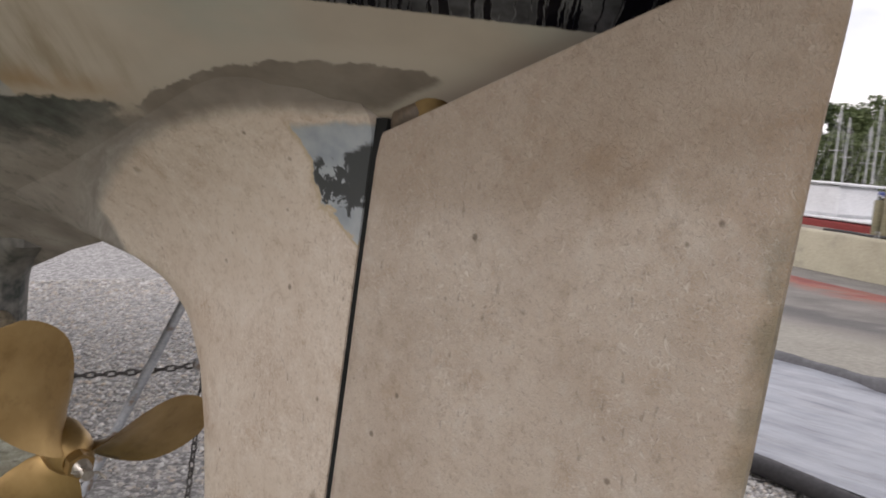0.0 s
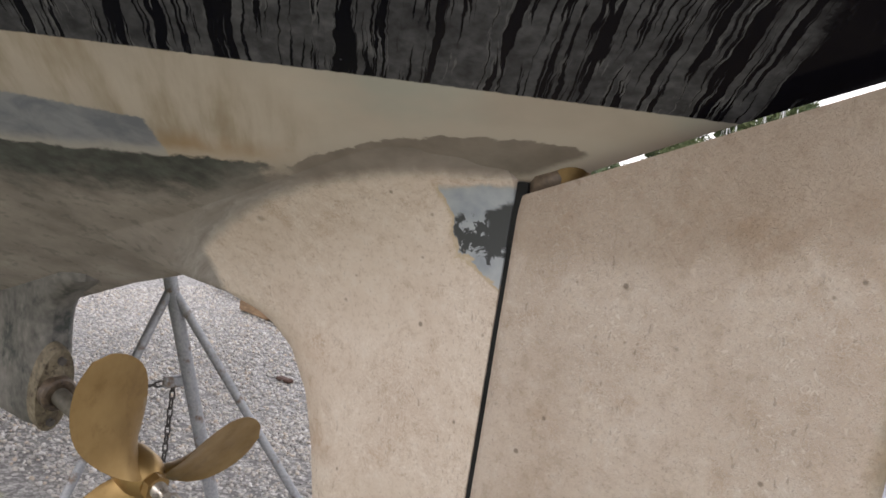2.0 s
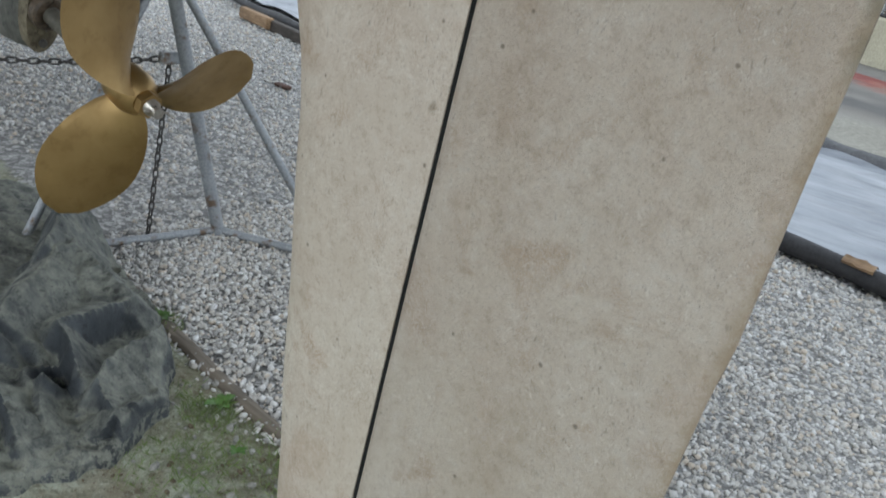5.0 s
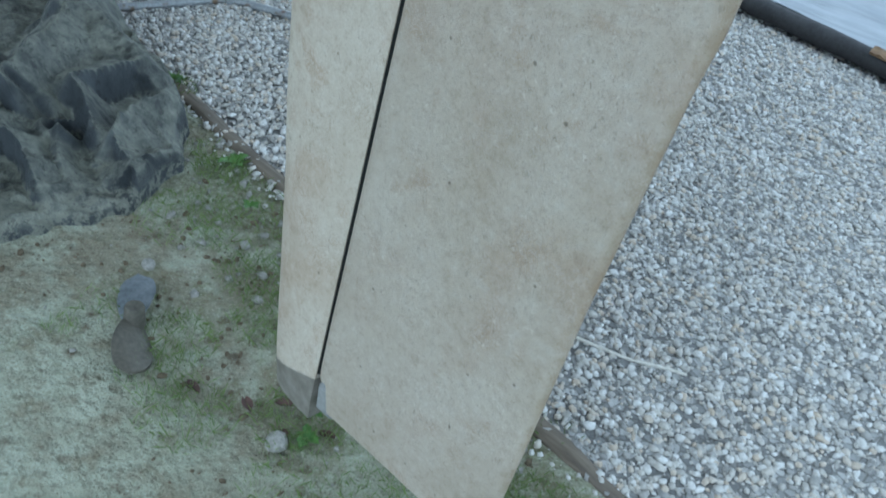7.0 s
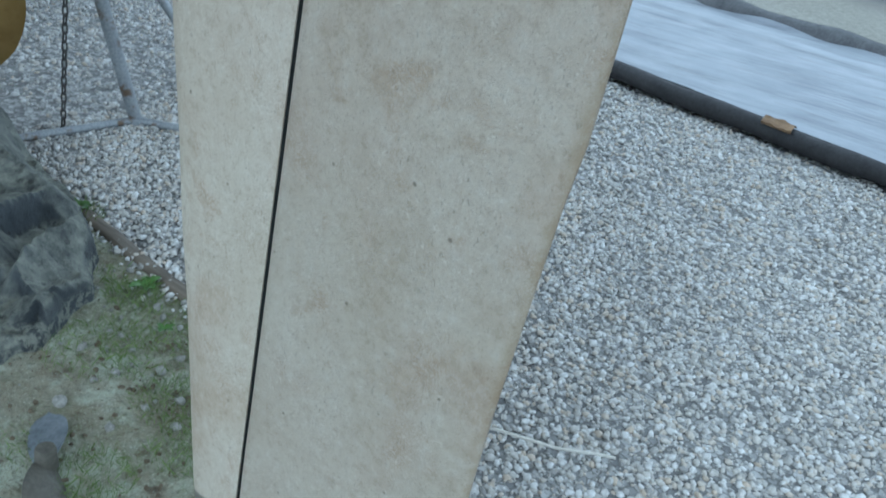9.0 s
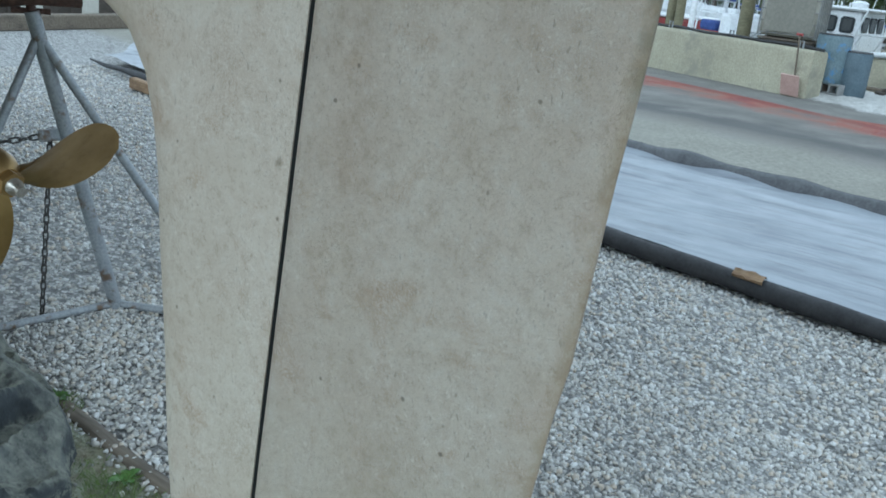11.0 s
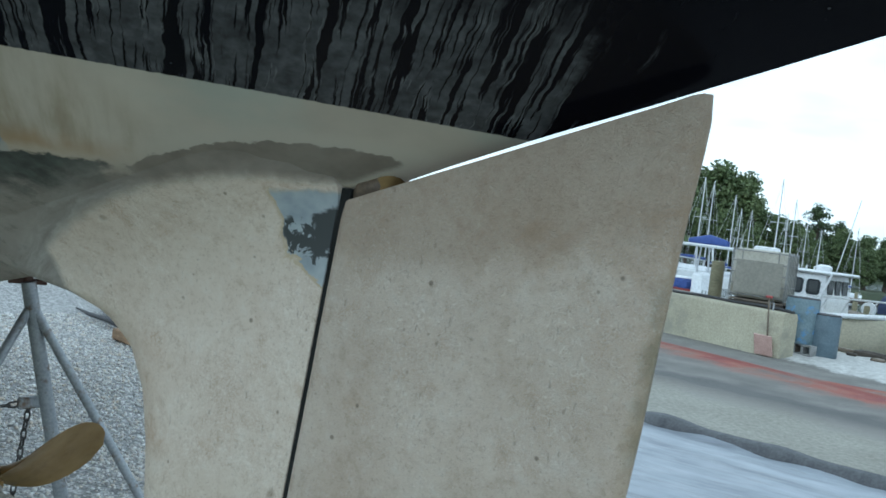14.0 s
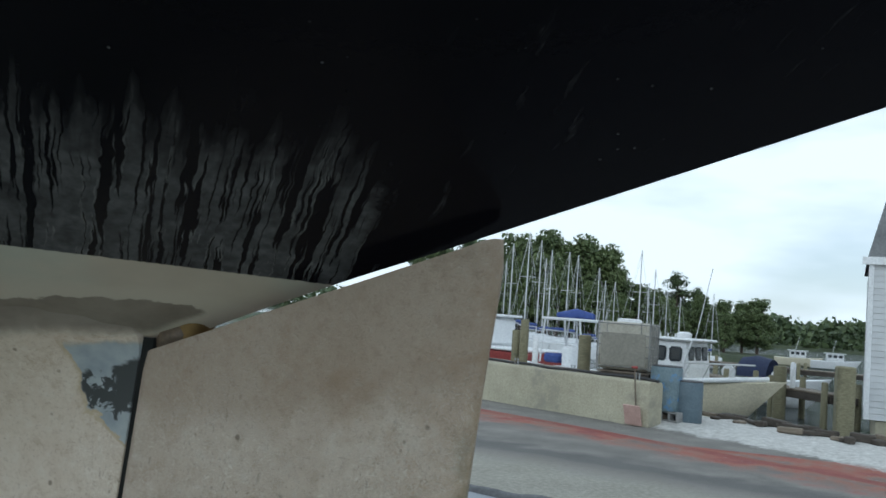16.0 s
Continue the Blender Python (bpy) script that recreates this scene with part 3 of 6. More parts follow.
# ---- mesh helpers ----
class G:
    """Collects vertices and faces of one mesh."""

    def __init__(self):
        self.v, self.f = [], []

    def add(self, verts, faces, m=None):
        k = len(self.v)
        self.v += [tuple(m @ Vector(p)) if m else tuple(p) for p in verts]
        self.f += [tuple(i + k for i in f) for f in faces]
        return self

    def box(self, c, s, m=None, bevel=0.0):
        """A box with chamfered edges."""
        bm = bmesh.new()
        bmesh.ops.create_cube(bm, size=1.0)
        bmesh.ops.scale(bm, vec=s, verts=bm.verts)
        if bevel:
            bmesh.ops.bevel(bm, geom=bm.edges[:], offset=bevel, segments=1, affect="EDGES")
        bmesh.ops.translate(bm, vec=c, verts=bm.verts)
        bm.verts.index_update()
        self.add([v.co[:] for v in bm.verts], [[v.index for v in f.verts] for f in bm.faces], m)
        bm.free()
        return self

    def grid(self, rows, loop=False, m=None):
        n, k = len(rows), len(rows[0])
        faces = []
        for i in range(n - 1):
            for j in range(k if loop else k - 1):
                a, b = i * k + j, i * k + (j + 1) % k
                faces.append((a, b, b + k, a + k))
        return self.add([p for r in rows for p in r], faces, m)

    def tube(self, pts, r, seg=8, cap=True, m=None):
        """A tube through the points; r is one radius or one for each point."""
        pts = [Vector(p) for p in pts]
        rs = [float(a) for a in r] if isinstance(r, (list, tuple)) else [float(r)] * len(pts)
        rows = []
        ref = None
        for i, p in enumerate(pts):
            d = (pts[min(i + 1, len(pts) - 1)] - pts[max(i - 1, 0)]).normalized()
            if ref is None or abs(ref.dot(d)) > 0.98:
                ref = Vector((0, 0, 1)) if abs(d.z) < 0.9 else Vector((1, 0, 0))
            a = (ref - d * ref.dot(d)).normalized()
            ref = a
            b = d.cross(a)
            rows.append([p + rs[i] * (math.cos(t) * a + math.sin(t) * b) for t in (2 * math.pi * j / seg for j in range(seg))])
        base = len(self.v)
        self.grid(rows, True, m)
        if cap:
            self.f.append(tuple(base + j for j in reversed(range(seg))))
            self.f.append(tuple(base + (len(rows) - 1) * seg + j for j in range(seg)))
        return self

    def mesh(self, name, mat, smooth=False, angle=None):
        me = bpy.data.meshes.new(name)
        me.from_pydata(self.v, [], self.f)
        bm = bmesh.new()
        bm.from_mesh(me)
        bmesh.ops.recalc_face_normals(bm, faces=bm.faces)
        bm.to_mesh(me)
        bm.free()
        me.materials.append(mat)
        if smooth:
            me.shade_smooth()
            if angle:
                me.set_sharp_from_angle(angle=radians(angle))
        return me


def part(name, g, material, parent, label="", smooth=False, angle=40):
    """Links g (a G or a mesh) as one mesh object under parent."""
    me = g.mesh(name, material, smooth, angle) if isinstance(g, G) else g
    ob = new(name, me)
    ob.parent = parent
    ob.matrix_parent_inverse = Matrix()
    return tagged(ob, label)


def thing(name, label, category, at=(0, 0, 0), rz=0.0, group="", kind=""):
    """An Empty at a thing's base."""
    ob = new(name)
    ob.matrix_basis = pose(*at, 0, 0, rz)
    return tagged(ob, label, category, group, kind)


def single(name, g, material, label, category, group="", kind="", smooth=False, m=None):
    ob = new(name, g.mesh(name, material, smooth, 40) if isinstance(g, G) else g)
    if m:
        ob.matrix_basis = m
    return tagged(ob, label, category, group, kind)


rng = np.random.default_rng(7)


def interp(x, xs, ys):
    return float(np.interp(x, xs, ys))


# ---- ground, water ----
def shore(x):
    """The water's edge: y of the bank at x."""
    return interp(x, [-40, -9, -3.6, -3.0, -1.0, 0.3, 1.2, 1.6, 60], [33, 19.4, 17.3, 19.6, 18.6, 18.1, 20.0, 34, 36])


def ground_height(x, y):
    d = y - shore(x)
    if d > 0:
        # a wooded spit lies in the harbour, the far shore behind it
        spit = min(y - interp(x, [-14, -9.5], [63, 76]), 100 - y, 3.0 * (-8.5 - x))
        return min(0.25, max(-min(1.6, d * 1.1), -1.6 + 0.5 * max(spit, y - 203)))
    h = 0.004 * math.sin(1.7 * x + 0.6 * y)
    edge = 0.60 - 0.105 * x
    if y < edge:
        h += 0.02 * noise.noise(Vector((x * 1.6, y * 1.6, 0))) + 0.006 * noise.noise(Vector((x * 9, y * 9, 2)))
    if y > 14.7 - 0.5 * x and y < 30:
        h += 0.10 * min(1, max(0, (y - 14.7 + 0.5 * x) / 0.8)) + 0.05 * noise.noise(Vector((x * 1.9, y * 1.9, 5)))
    return h


def ground():
    xs = np.concatenate([[-900, -400, -160, -80, -45], np.arange(-30, -14, 0.5), np.arange(-14, -4, 0.25), np.arange(-4, 2.5, 0.06), np.arange(2.5, 12, 0.5), [20, 45, 90, 200, 500, 900]])
    ys = np.concatenate([[-900, -300, -90, -30, -12, -6], np.arange(-3, 2.2, 0.06), np.arange(2.2, 24, 0.3), np.arange(24, 62, 4), np.arange(62, 84, 1.0), [90, 100, 120, 150, 180, 195, 200, 203, 206, 209, 212, 230, 300, 700, 1600]])
    g = G()
    g.grid([[(x, y, ground_height(x, y)) for x in xs] for y in ys])
    single("ground", g, M_GROUND, "pale gravel yard with a sandy weedy strip and concrete pad", "ground", kind="structure", smooth=True)


ground()
single("water", G().grid([[(x, y, -0.5) for x in np.linspace(-400, 300, 30)] for y in np.linspace(12, 214, 40)]), M_WATER, "rippled grey harbour water reflecting the sky", "water", kind="structure", smooth=True)


# ---- the boat ----
YC = 0.035  # centreplane
boat = thing("sailboat", "hauled-out sailboat with black topsides and bare sanded skeg and rudder", "boat", (-1.0, YC, 0.0))
B = Matrix.Translation((1.0, -YC, 0.0))  # world to boat coordinates


def bp(name, g, mat, parent=None, label="", smooth=True, angle=40):
    """A boat part given in world coordinates."""
    me = g.mesh(name, mat, smooth, angle)
    me.transform(B)
    return part(name, me, mat, parent or boat, label)


def keel_line(x):
    return max(0.95, 1.827 + (0.346 if x > 0 else 0.30) * x - 0.015 * max(0.0, x - 0.3) + 0.002 * max(0.0, min(1.0, (x - 0.02) / 0.04, (0.40 - x) / 0.15)) + 0.024 * min(1.0, max(0.0, (-x - 0.55) / 0.4)))


def hull_point(x, d, side):
    """d: distance from the centreplane along the bottom, turning up into the topsides."""
    flat = 0.95 + 0.25 * min(4.0, max(0.0, -x))
    if x > 0.9:
        flat = max(0.25, 0.95 - 0.9 * (x - 0.9))
    z = keel_line(x) + 0.464 * d + 0.002 * min(1.0, max(0.0, (x - 0.05) / 0.08)) * max(0.0, 1 - d / 0.10)
    if d > flat:
        e = d - flat
        a = min(e / 0.9, 1.0)
        return (x, YC + side * (flat + 0.75 * math.sin(a * 1.35)), keel_line(x) + 0.464 * flat + 0.45 * e + 0.9 * a * a)
    return (x, YC + side * d, z)


def hull():
    xs = np.concatenate([np.arange(-8.2, -1.2, 0.25), np.arange(-1.2, 1.0, 0.05), np.arange(1.0, 2.01, 0.1)])
    ds = np.concatenate([np.linspace(0, 0.12, 9), np.linspace(0.16, 0.9, 16), np.linspace(1.0, 2.6, 16)])
    g = G()
    rows = []
    for x in xs:
        rows.append([hull_point(x, d, -1) for d in ds[::-1]] + [hull_point(x, d, 1) for d in ds[1:]])
    g.grid(rows)
    n, k = len(rows), len(rows[0])
    # transom, bow bulkhead and deck close the shell
    for row in (rows[0], rows[-1]):
        b = len(g.v)
        g.v += [tuple(p) for p in row]
        g.f.append(tuple(range(b, b + k)))
    b = len(g.v)
    for r in rows:
        g.v += [r[0], r[-1]]
    g.f += [(b + 2 * i, b + 2 * i + 1, b + 2 * i + 3, b + 2 * i + 2) for i in range(n - 1)]
    bp("hull", g, M_HULL, None, "black topsides over a cream band and worn grey bottom paint", True, 35)


hull()

SKEG_Z = [0.20, 0.30, 0.70, 0.86, 1.02, 1.22, 1.324, 1.402, 1.479, 1.543, 1.587, 1.61, 1.625, 1.66, 1.80]
SKEG_X = [-0.286, -0.297, -0.321, -0.338, -0.346, -0.364, -0.369, -0.381, -0.403, -0.446, -0.511, -0.592, -0.705, -0.79, -1.0]


def hinge_x(z):
    return 0.003 - 0.0876 * (1.815 - z)


def fillet(x, z, s):
    """Half-breadth of the cove between the skeg's side (at s) and the hull bottom."""
    sa, ca = 0.421, 0.907
    reach = 0.02 + 0.16 * min(1.0, max(0.0, (0.0 - x) / 0.13)) ** 0.8
    q = (z - (keel_line(x) + 0.464 * s) + reach) / reach
    if q <= 0:
        return s
    t = (1 - math.sqrt(max(0.0, 1 - (1 - sa) * q))) / (1 - sa)
    return s + min(1.0, t) ** 2 * reach * ca


def skeg():
    g = G()
    rows = []
    zs = [0.205, 0.22, 0.26] + list(np.arange(0.30, 1.40, 0.06)) + list(np.arange(1.40, 1.96, 0.010))
    us = np.concatenate([(1 - np.cos(np.linspace(0, math.pi / 2, 16))) * 0.4, np.linspace(0.42, 1.0, 16)])
    for z in zs:
        lead, trail = interp(z, SKEG_Z, SKEG_X), hinge_x(z) - 0.0095
        half = 0.034 - (0.006 * (0.26 - z) / 0.055 if z < 0.26 else 0.0)
        near, far = [], []
        for u in us:
            x = lead + u * (trail - lead)
            e = min(1.0, (x - lead) / 0.12)
            s = half * math.sqrt(max(0.0, 1 - (1 - e) ** 2))
            h = fillet(x, z, s)
            h -= 0.0005 + 0.012 * ((h - s) / 0.165) ** 6
            near.append((x, YC - h, z))
            far.append((x, YC + h, z))
        rows.append(near + far[::-1])
    g.grid(rows, True)
    k = len(rows[0])
    g.f.append(tuple(range(k)))
    bp("skeg", g, M_HULL, None, "beige sanded glass-fibre skeg with grey filler patch", True, 50)
    # heel fitting under the hinge
    h = G().box((-0.112, YC, 0.277), (0.055, 0.05, 0.07), None, 0.008)
    bp("heel_bearing", h, M_BLOCK, None, "grey metal heel bearing", False)
    # near-black strip in the hinge slot, its colour standing in for the slot's shade
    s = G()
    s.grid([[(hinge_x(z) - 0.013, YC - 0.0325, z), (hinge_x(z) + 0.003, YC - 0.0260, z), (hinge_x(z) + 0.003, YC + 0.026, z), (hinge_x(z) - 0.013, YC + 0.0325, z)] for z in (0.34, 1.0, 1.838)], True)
    bp("hinge_slot", s, M_DARK, None, "near-black strip for the shade between skeg and rudder", False)


skeg()


def rudder():
    te_z = [0.272, 0.30, 0.53, 0.83, 1.19, 1.26, 1.484, 1.60, 1.72, 1.843, 1.91, 1.965, 1.982]
    te_x = [0.314, 0.319, 0.340, 0.364, 0.404, 0.416, 0.434, 0.446, 0.455, 0.466, 0.474, 0.478, 0.474]
    rows = []
    us = np.concatenate([[0, 0.006, 0.02], np.linspace(0.05, 0.93, 22), [0.96, 0.985, 1.0]])
    N = 60
    for i in range(N + 1):
        s = i / N
        near, far = [], []
        for u in us:
            zb = 0.268 if u > 0.1 else 0.268 + (0.064 if u < 0.085 else 0.0)
            lo_x = -0.127 + u * (0.319 + 0.127)
            zt = 1.820 + 0.162 * min(u, 0.975)
            z = zb + s * (zt - zb)
            x0, x1 = hinge_x(z) - 0.003, interp(z, te_z, te_x) + 0.002
            x = x0 + u * (x1 - x0)
            mid = YC - 0.001 - 0.017 * u ** 1.5
            h = 0.034 - 0.024 * u ** 1.5
            if u < 0.02:
                h *= 0.84 + 0.16 * (u / 0.02)
            if u > 0.97:
                h *= math.sqrt(max(0.05, 1 - ((u - 0.97) / 0.03) ** 2))
            if s < 0.012 or s > 0.992:
                h *= 0.90
            h += 0.0016 * noise.noise(Vector((x * 5, 0, z * 5)))
            near.append((x, mid - h, z))
            far.append((x, mid + h, z))
        rows.append(near + far[::-1])
    g = G()
    g.grid(rows, True)
    k, h = len(rows[0]), len(us)
    for r in (0, N):
        g.f += [(r * k + j, r * k + j + 1, r * k + k - 2 - j, r * k + k - 1 - j) for j in range(h - 1)]
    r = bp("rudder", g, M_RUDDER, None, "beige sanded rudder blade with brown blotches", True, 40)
    stock = G().tube([(0.04, YC, 1.80), (0.06, YC, 1.90)], 0.024, 16)
    bp("rudder_stock", stock, M_BRONZE_OLD, r, "tarnished bronze rudder stock")
    boss = G().tube([(0.004, YC - 0.006, 1.829), (0.022, YC - 0.01, 1.838), (0.048, YC - 0.01, 1.846), (0.058, YC - 0.008, 1.848)], [0.012, 0.019, 0.017, 0.011], 14)
    bp("stock_bearing", boss, M_BEARING, r, "brown stock bearing")


rudder()


def shaft_log():
    """The deadwood fin that carries the shaft, with a rounded inner corner under the hull."""
    g = G()
    rows = []
    zs = [1.222, 1.232, 1.26] + list(np.arange(1.30, 1.80, 0.02))
    for z in zs:
        aft = interp(z, [1.222, 1.26, 1.34, 1.40, 1.45, 1.48, 1.505, 1.525, 1.545, 1.56, 1.80], [-1.19, -1.165, -1.150, -1.150, -1.150, -1.143, -1.128, -1.10, -1.055, -1.02, -1.02])
        low = 0.62 if z < 1.23 else 0.88 if z < 1.25 else 1.0
        near, far = [], []
        for u in (0.0, 0.008, 0.02, 0.05, 0.10, 0.2, 0.4, 0.8, 1.4, 2.2):
            x = aft - u
            e = math.sqrt(min(1.0, 0.16 + u / 0.045)) if u < 0.04 else 1.0
            h = low * e * (0.044 + 0.055 * min(1.0, u / 0.9))
            cy = -0.012 + (YC + 0.012) * min(1.0, u / 1.2)
            near.append((x, cy - h, z))
            far.append((x, cy + h, z))
        rows.append(near + far[::-1])
    g.grid(rows, True)
    g.f.append(tuple(range(len(rows[0]))))
    bp("shaft_log", g, M_DEADWOOD, None, "worn dark bottom paint on the deadwood")


shaft_log()

AX = Vector((-0.963, -0.075, 0.270)).normalized()  # shaft axis, pointing forward
HUB = Vector((-0.741, 0.002, 1.205)) + AX * 0.075


def propeller():
    e1 = (Vector((0, 0, 1)) - AX * AX.z).normalized()
    e2 = e1.cross(AX) if e1.cross(AX).y < 0 else AX.cross(e1)
    prop = bp("propeller", G().tube([HUB + AX * d for d in (0.065, 0.06, 0.04, 0.0, -0.022, -0.034)], [0.031, 0.037, 0.043, 0.044, 0.037, 0.026], 24), M_BRONZE, None, "three-bladed polished bronze propeller")
    R, pitch = 0.290, 0.42
    for deg in (31, 159, 272):
        g = G()
        front, back = [], []
        rs = np.concatenate([np.linspace(0.03, 0.25, 16), [0.262, 0.271, 0.277, 0.2805, R]])
        for r in rs:
            t = (r - 0.03) / (R - 0.03)
            chord = 0.085 + 0.115 * math.sin(math.pi * min(1, t * 0.72)) ** 1.1
            if t > 0.6:
                chord *= math.sqrt(max(0.0004, 1 - ((t - 0.6) / 0.4) ** 2))
            beta = math.atan(pitch / (2 * math.pi * max(r, 0.055)))
            th = 0.010 * (1 - t) + 0.0035 + 0.026 * math.exp(-t / 0.07)
            f, b = [], []
            for s in np.linspace(-0.5, 0.5, 13):
                c = s * chord
                ang = radians(deg) + c * math.cos(beta) / max(r, 0.05)
                d = math.cos(ang) * e1 + math.sin(ang) * e2
                q = HUB + d * r - AX * (c * math.sin(beta)) + AX * 0.012 * t
                w = th * max(0.08, 1 - (2 * s) ** 2)
                nrm = AX
                f.append(tuple(q - nrm * (0.3 * w)))
                b.append(tuple(q + nrm * (0.7 * w)))
            front.append(f)
            back.append(b)
        rows = [f + b[::-1] for f, b in zip(front, back)]
        g.grid(rows, True)
        k = len(rows[0])
        n = len(rows)
        g.f.append(tuple((n - 1) * k + j for j in range(k)))
        bp("blade", g, M_BRONZE, prop, "", True, 60)
    tail = G().tube([HUB - AX * d for d in (0.03, 0.060, 0.066, 0.080)], [0.017, 0.017, 0.012, 0.011], 14)
    bp("shaft_end", tail, M_SHAFT, prop, "bare steel shaft end")
    bp("hub_nut", G().tube([HUB - AX * d for d in (0.033, 0.052)], 0.026, 6), M_BRONZE, prop, "bronze hub nut", False)
    pin = HUB - AX * 0.07
    bp("split_pin", G().tube([pin + Vector((0, -0.024, 0.004)), pin + Vector((0, 0.024, -0.004)), pin + Vector((0.012, 0.032, -0.012))], 0.0028, 6), M_SHAFT, prop, "bent split pin")
    bp("propeller_shaft", G().tube([HUB + AX * d for d in (0.04, 0.42)], 0.019, 16), M_OLD_BROWN, None, "brown-stained steel propeller shaft")
    plate = G()
    c = HUB + AX * 0.332
    side = AX.cross(Vector((0, 1, 0))).normalized()
    ring = []
    for d, s in ((-0.008, 0.40), (-0.006, 0.5), (-0.002, 0.55), (-0.002, 0.96), (0.004, 1.0), (0.03, 1.0)):
        ring.append([c + AX * d + (side * math.cos(a) * 0.100 + Vector((0, 1, 0)) * math.sin(a) * 0.040) * s for a in (2 * math.pi * j / 32 for j in range(32))])
    plate.grid(ring, True)
    plate.f.append(tuple(range(32)))
    fl = bp("bearing_flange", plate, M_VERDIGRIS, None, "oval tarnished bronze bearing flange")
    bp("bearing_sleeve", G().tube([c - AX * d for d in (0.0, 0.02, 0.024, 0.024, 0.012)], [0.038, 0.038, 0.034, 0.025, 0.023], 24), M_BEARING, fl)
    for sgn in (-1, 1):
        p = c + side * sgn * 0.072
        bp("flange_bolt", G().tube([p - AX * 0.004, p - AX * 0.012], 0.009, 6), M_CHAIN, fl, "dark bolt head", False)


propeller()


# ---- steel jack stand with chain ----
def jack_stand():
    A, Bf, C = Vector((-2.608, 1.486, 0.0)), Vector((-2.706, 0.587, 0.0)), Vector((-2.104, 1.766, 0.0))
    top = Vector((-2.66, 1.15, 1.34))
    st = thing("jack_stand", "grey galvanised tripod boat stand with rusty pad bar and chain", "boat stand", (-2.5, 1.28, 0.0))
    off = Matrix.Translation((2.5, -1.28, 0.0))

    def sp(name, g, mat, label="", smooth=True):
        me = g.mesh(name, mat, smooth, 40)
        me.transform(off)
        return part(name, me, mat, st, label)

    up = Vector((0, 0, 0.022))
    sp("leg", G().tube([A + up, top], 0.030, 14), M_STEEL, "thick front leg")
    sp("leg", G().tube([Bf + up, A.lerp(top, 0.93)], 0.019, 12), M_STEEL)
    sp("leg", G().tube([C + up, A.lerp(top, 0.93)], 0.019, 12), M_STEEL)
    for p, q in ((A, Bf), (A, C)):
        sp("base_bar", G().tube([p + up, q + up], 0.019, 12), M_STEEL)
    for p in (A, Bf, C):
        sp("foot", G().tube([p + Vector((0, 0, -0.01)), p + Vector((0, 0, 0.035))], [0.04, 0.034], 14), M_STEEL)
    sp("screw", G().tube([top, top + Vector((-0.01, -0.01, 0.09))], 0.018, 12), M_RUST, "rusty screw thread")
    h = top + Vector((-0.005, -0.005, 0.05))
    sp("pad_bar", G().tube([h + Vector((-0.13, -0.14, -0.035)), h + Vector((0.02, 0.0, 0.0)), h + Vector((0.09, 0.17, 0.0))], 0.026, 12), M_RUST, "rusty red pad bar")
    sp("wing_handle", G().tube([h + Vector((-0.03, -0.06, -0.05)), h + Vector((0.03, 0.07, -0.05))], 0.012, 8), M_RUST)
    hook = A.lerp(top, 0.60) + Vector((-0.02, -0.07, 0.03))
    sp("chain_hook", G().box(tuple(hook), (0.03, 0.10, 0.05), None, 0.006), M_STEEL, "welded chain plate", False)
    # chains: one hangs, one runs to the next stand under the keel
    ring = []
    for i in range(12):
        a = 2 * math.pi * i / 12
        ring.append((0.011 * math.cos(a), 0.0, 0.019 * math.sin(a) + (0.006 if math.sin(a) > 0 else -0.006)))
    link = G()
    link.tube(ring + ring[:1], 0.0042, 6, False)
    me = link.mesh("link", M_CHAIN, True, 60)

    def run(a, b, sag):
        n = int((b - a).length / 0.038)
        for i in range(n):
            t = (i + 0.5) / n
            p = a.lerp(b, t) - Vector((0, 0, sag * 4 * t * (1 - t)))
            d = (b - a) - Vector((0, 0, sag * 4 * (1 - 2 * t)))
            q = d.to_track_quat("Z", "Y").to_matrix().to_4x4() @ Matrix.Rotation(radians(90 * (i % 2)), 4, "Z")
            o = new("link", me)
            o.parent = st
            o.matrix_parent_inverse = Matrix()
            o.matrix_basis = off @ Matrix.Translation(p) @ q
    run(hook, hook + Vector((-0.06, -0.03, -0.86)), 0.0)
    run(hook, hook + Vector((-0.55, -1.25, 0.0)), 0.06)


jack_stand()


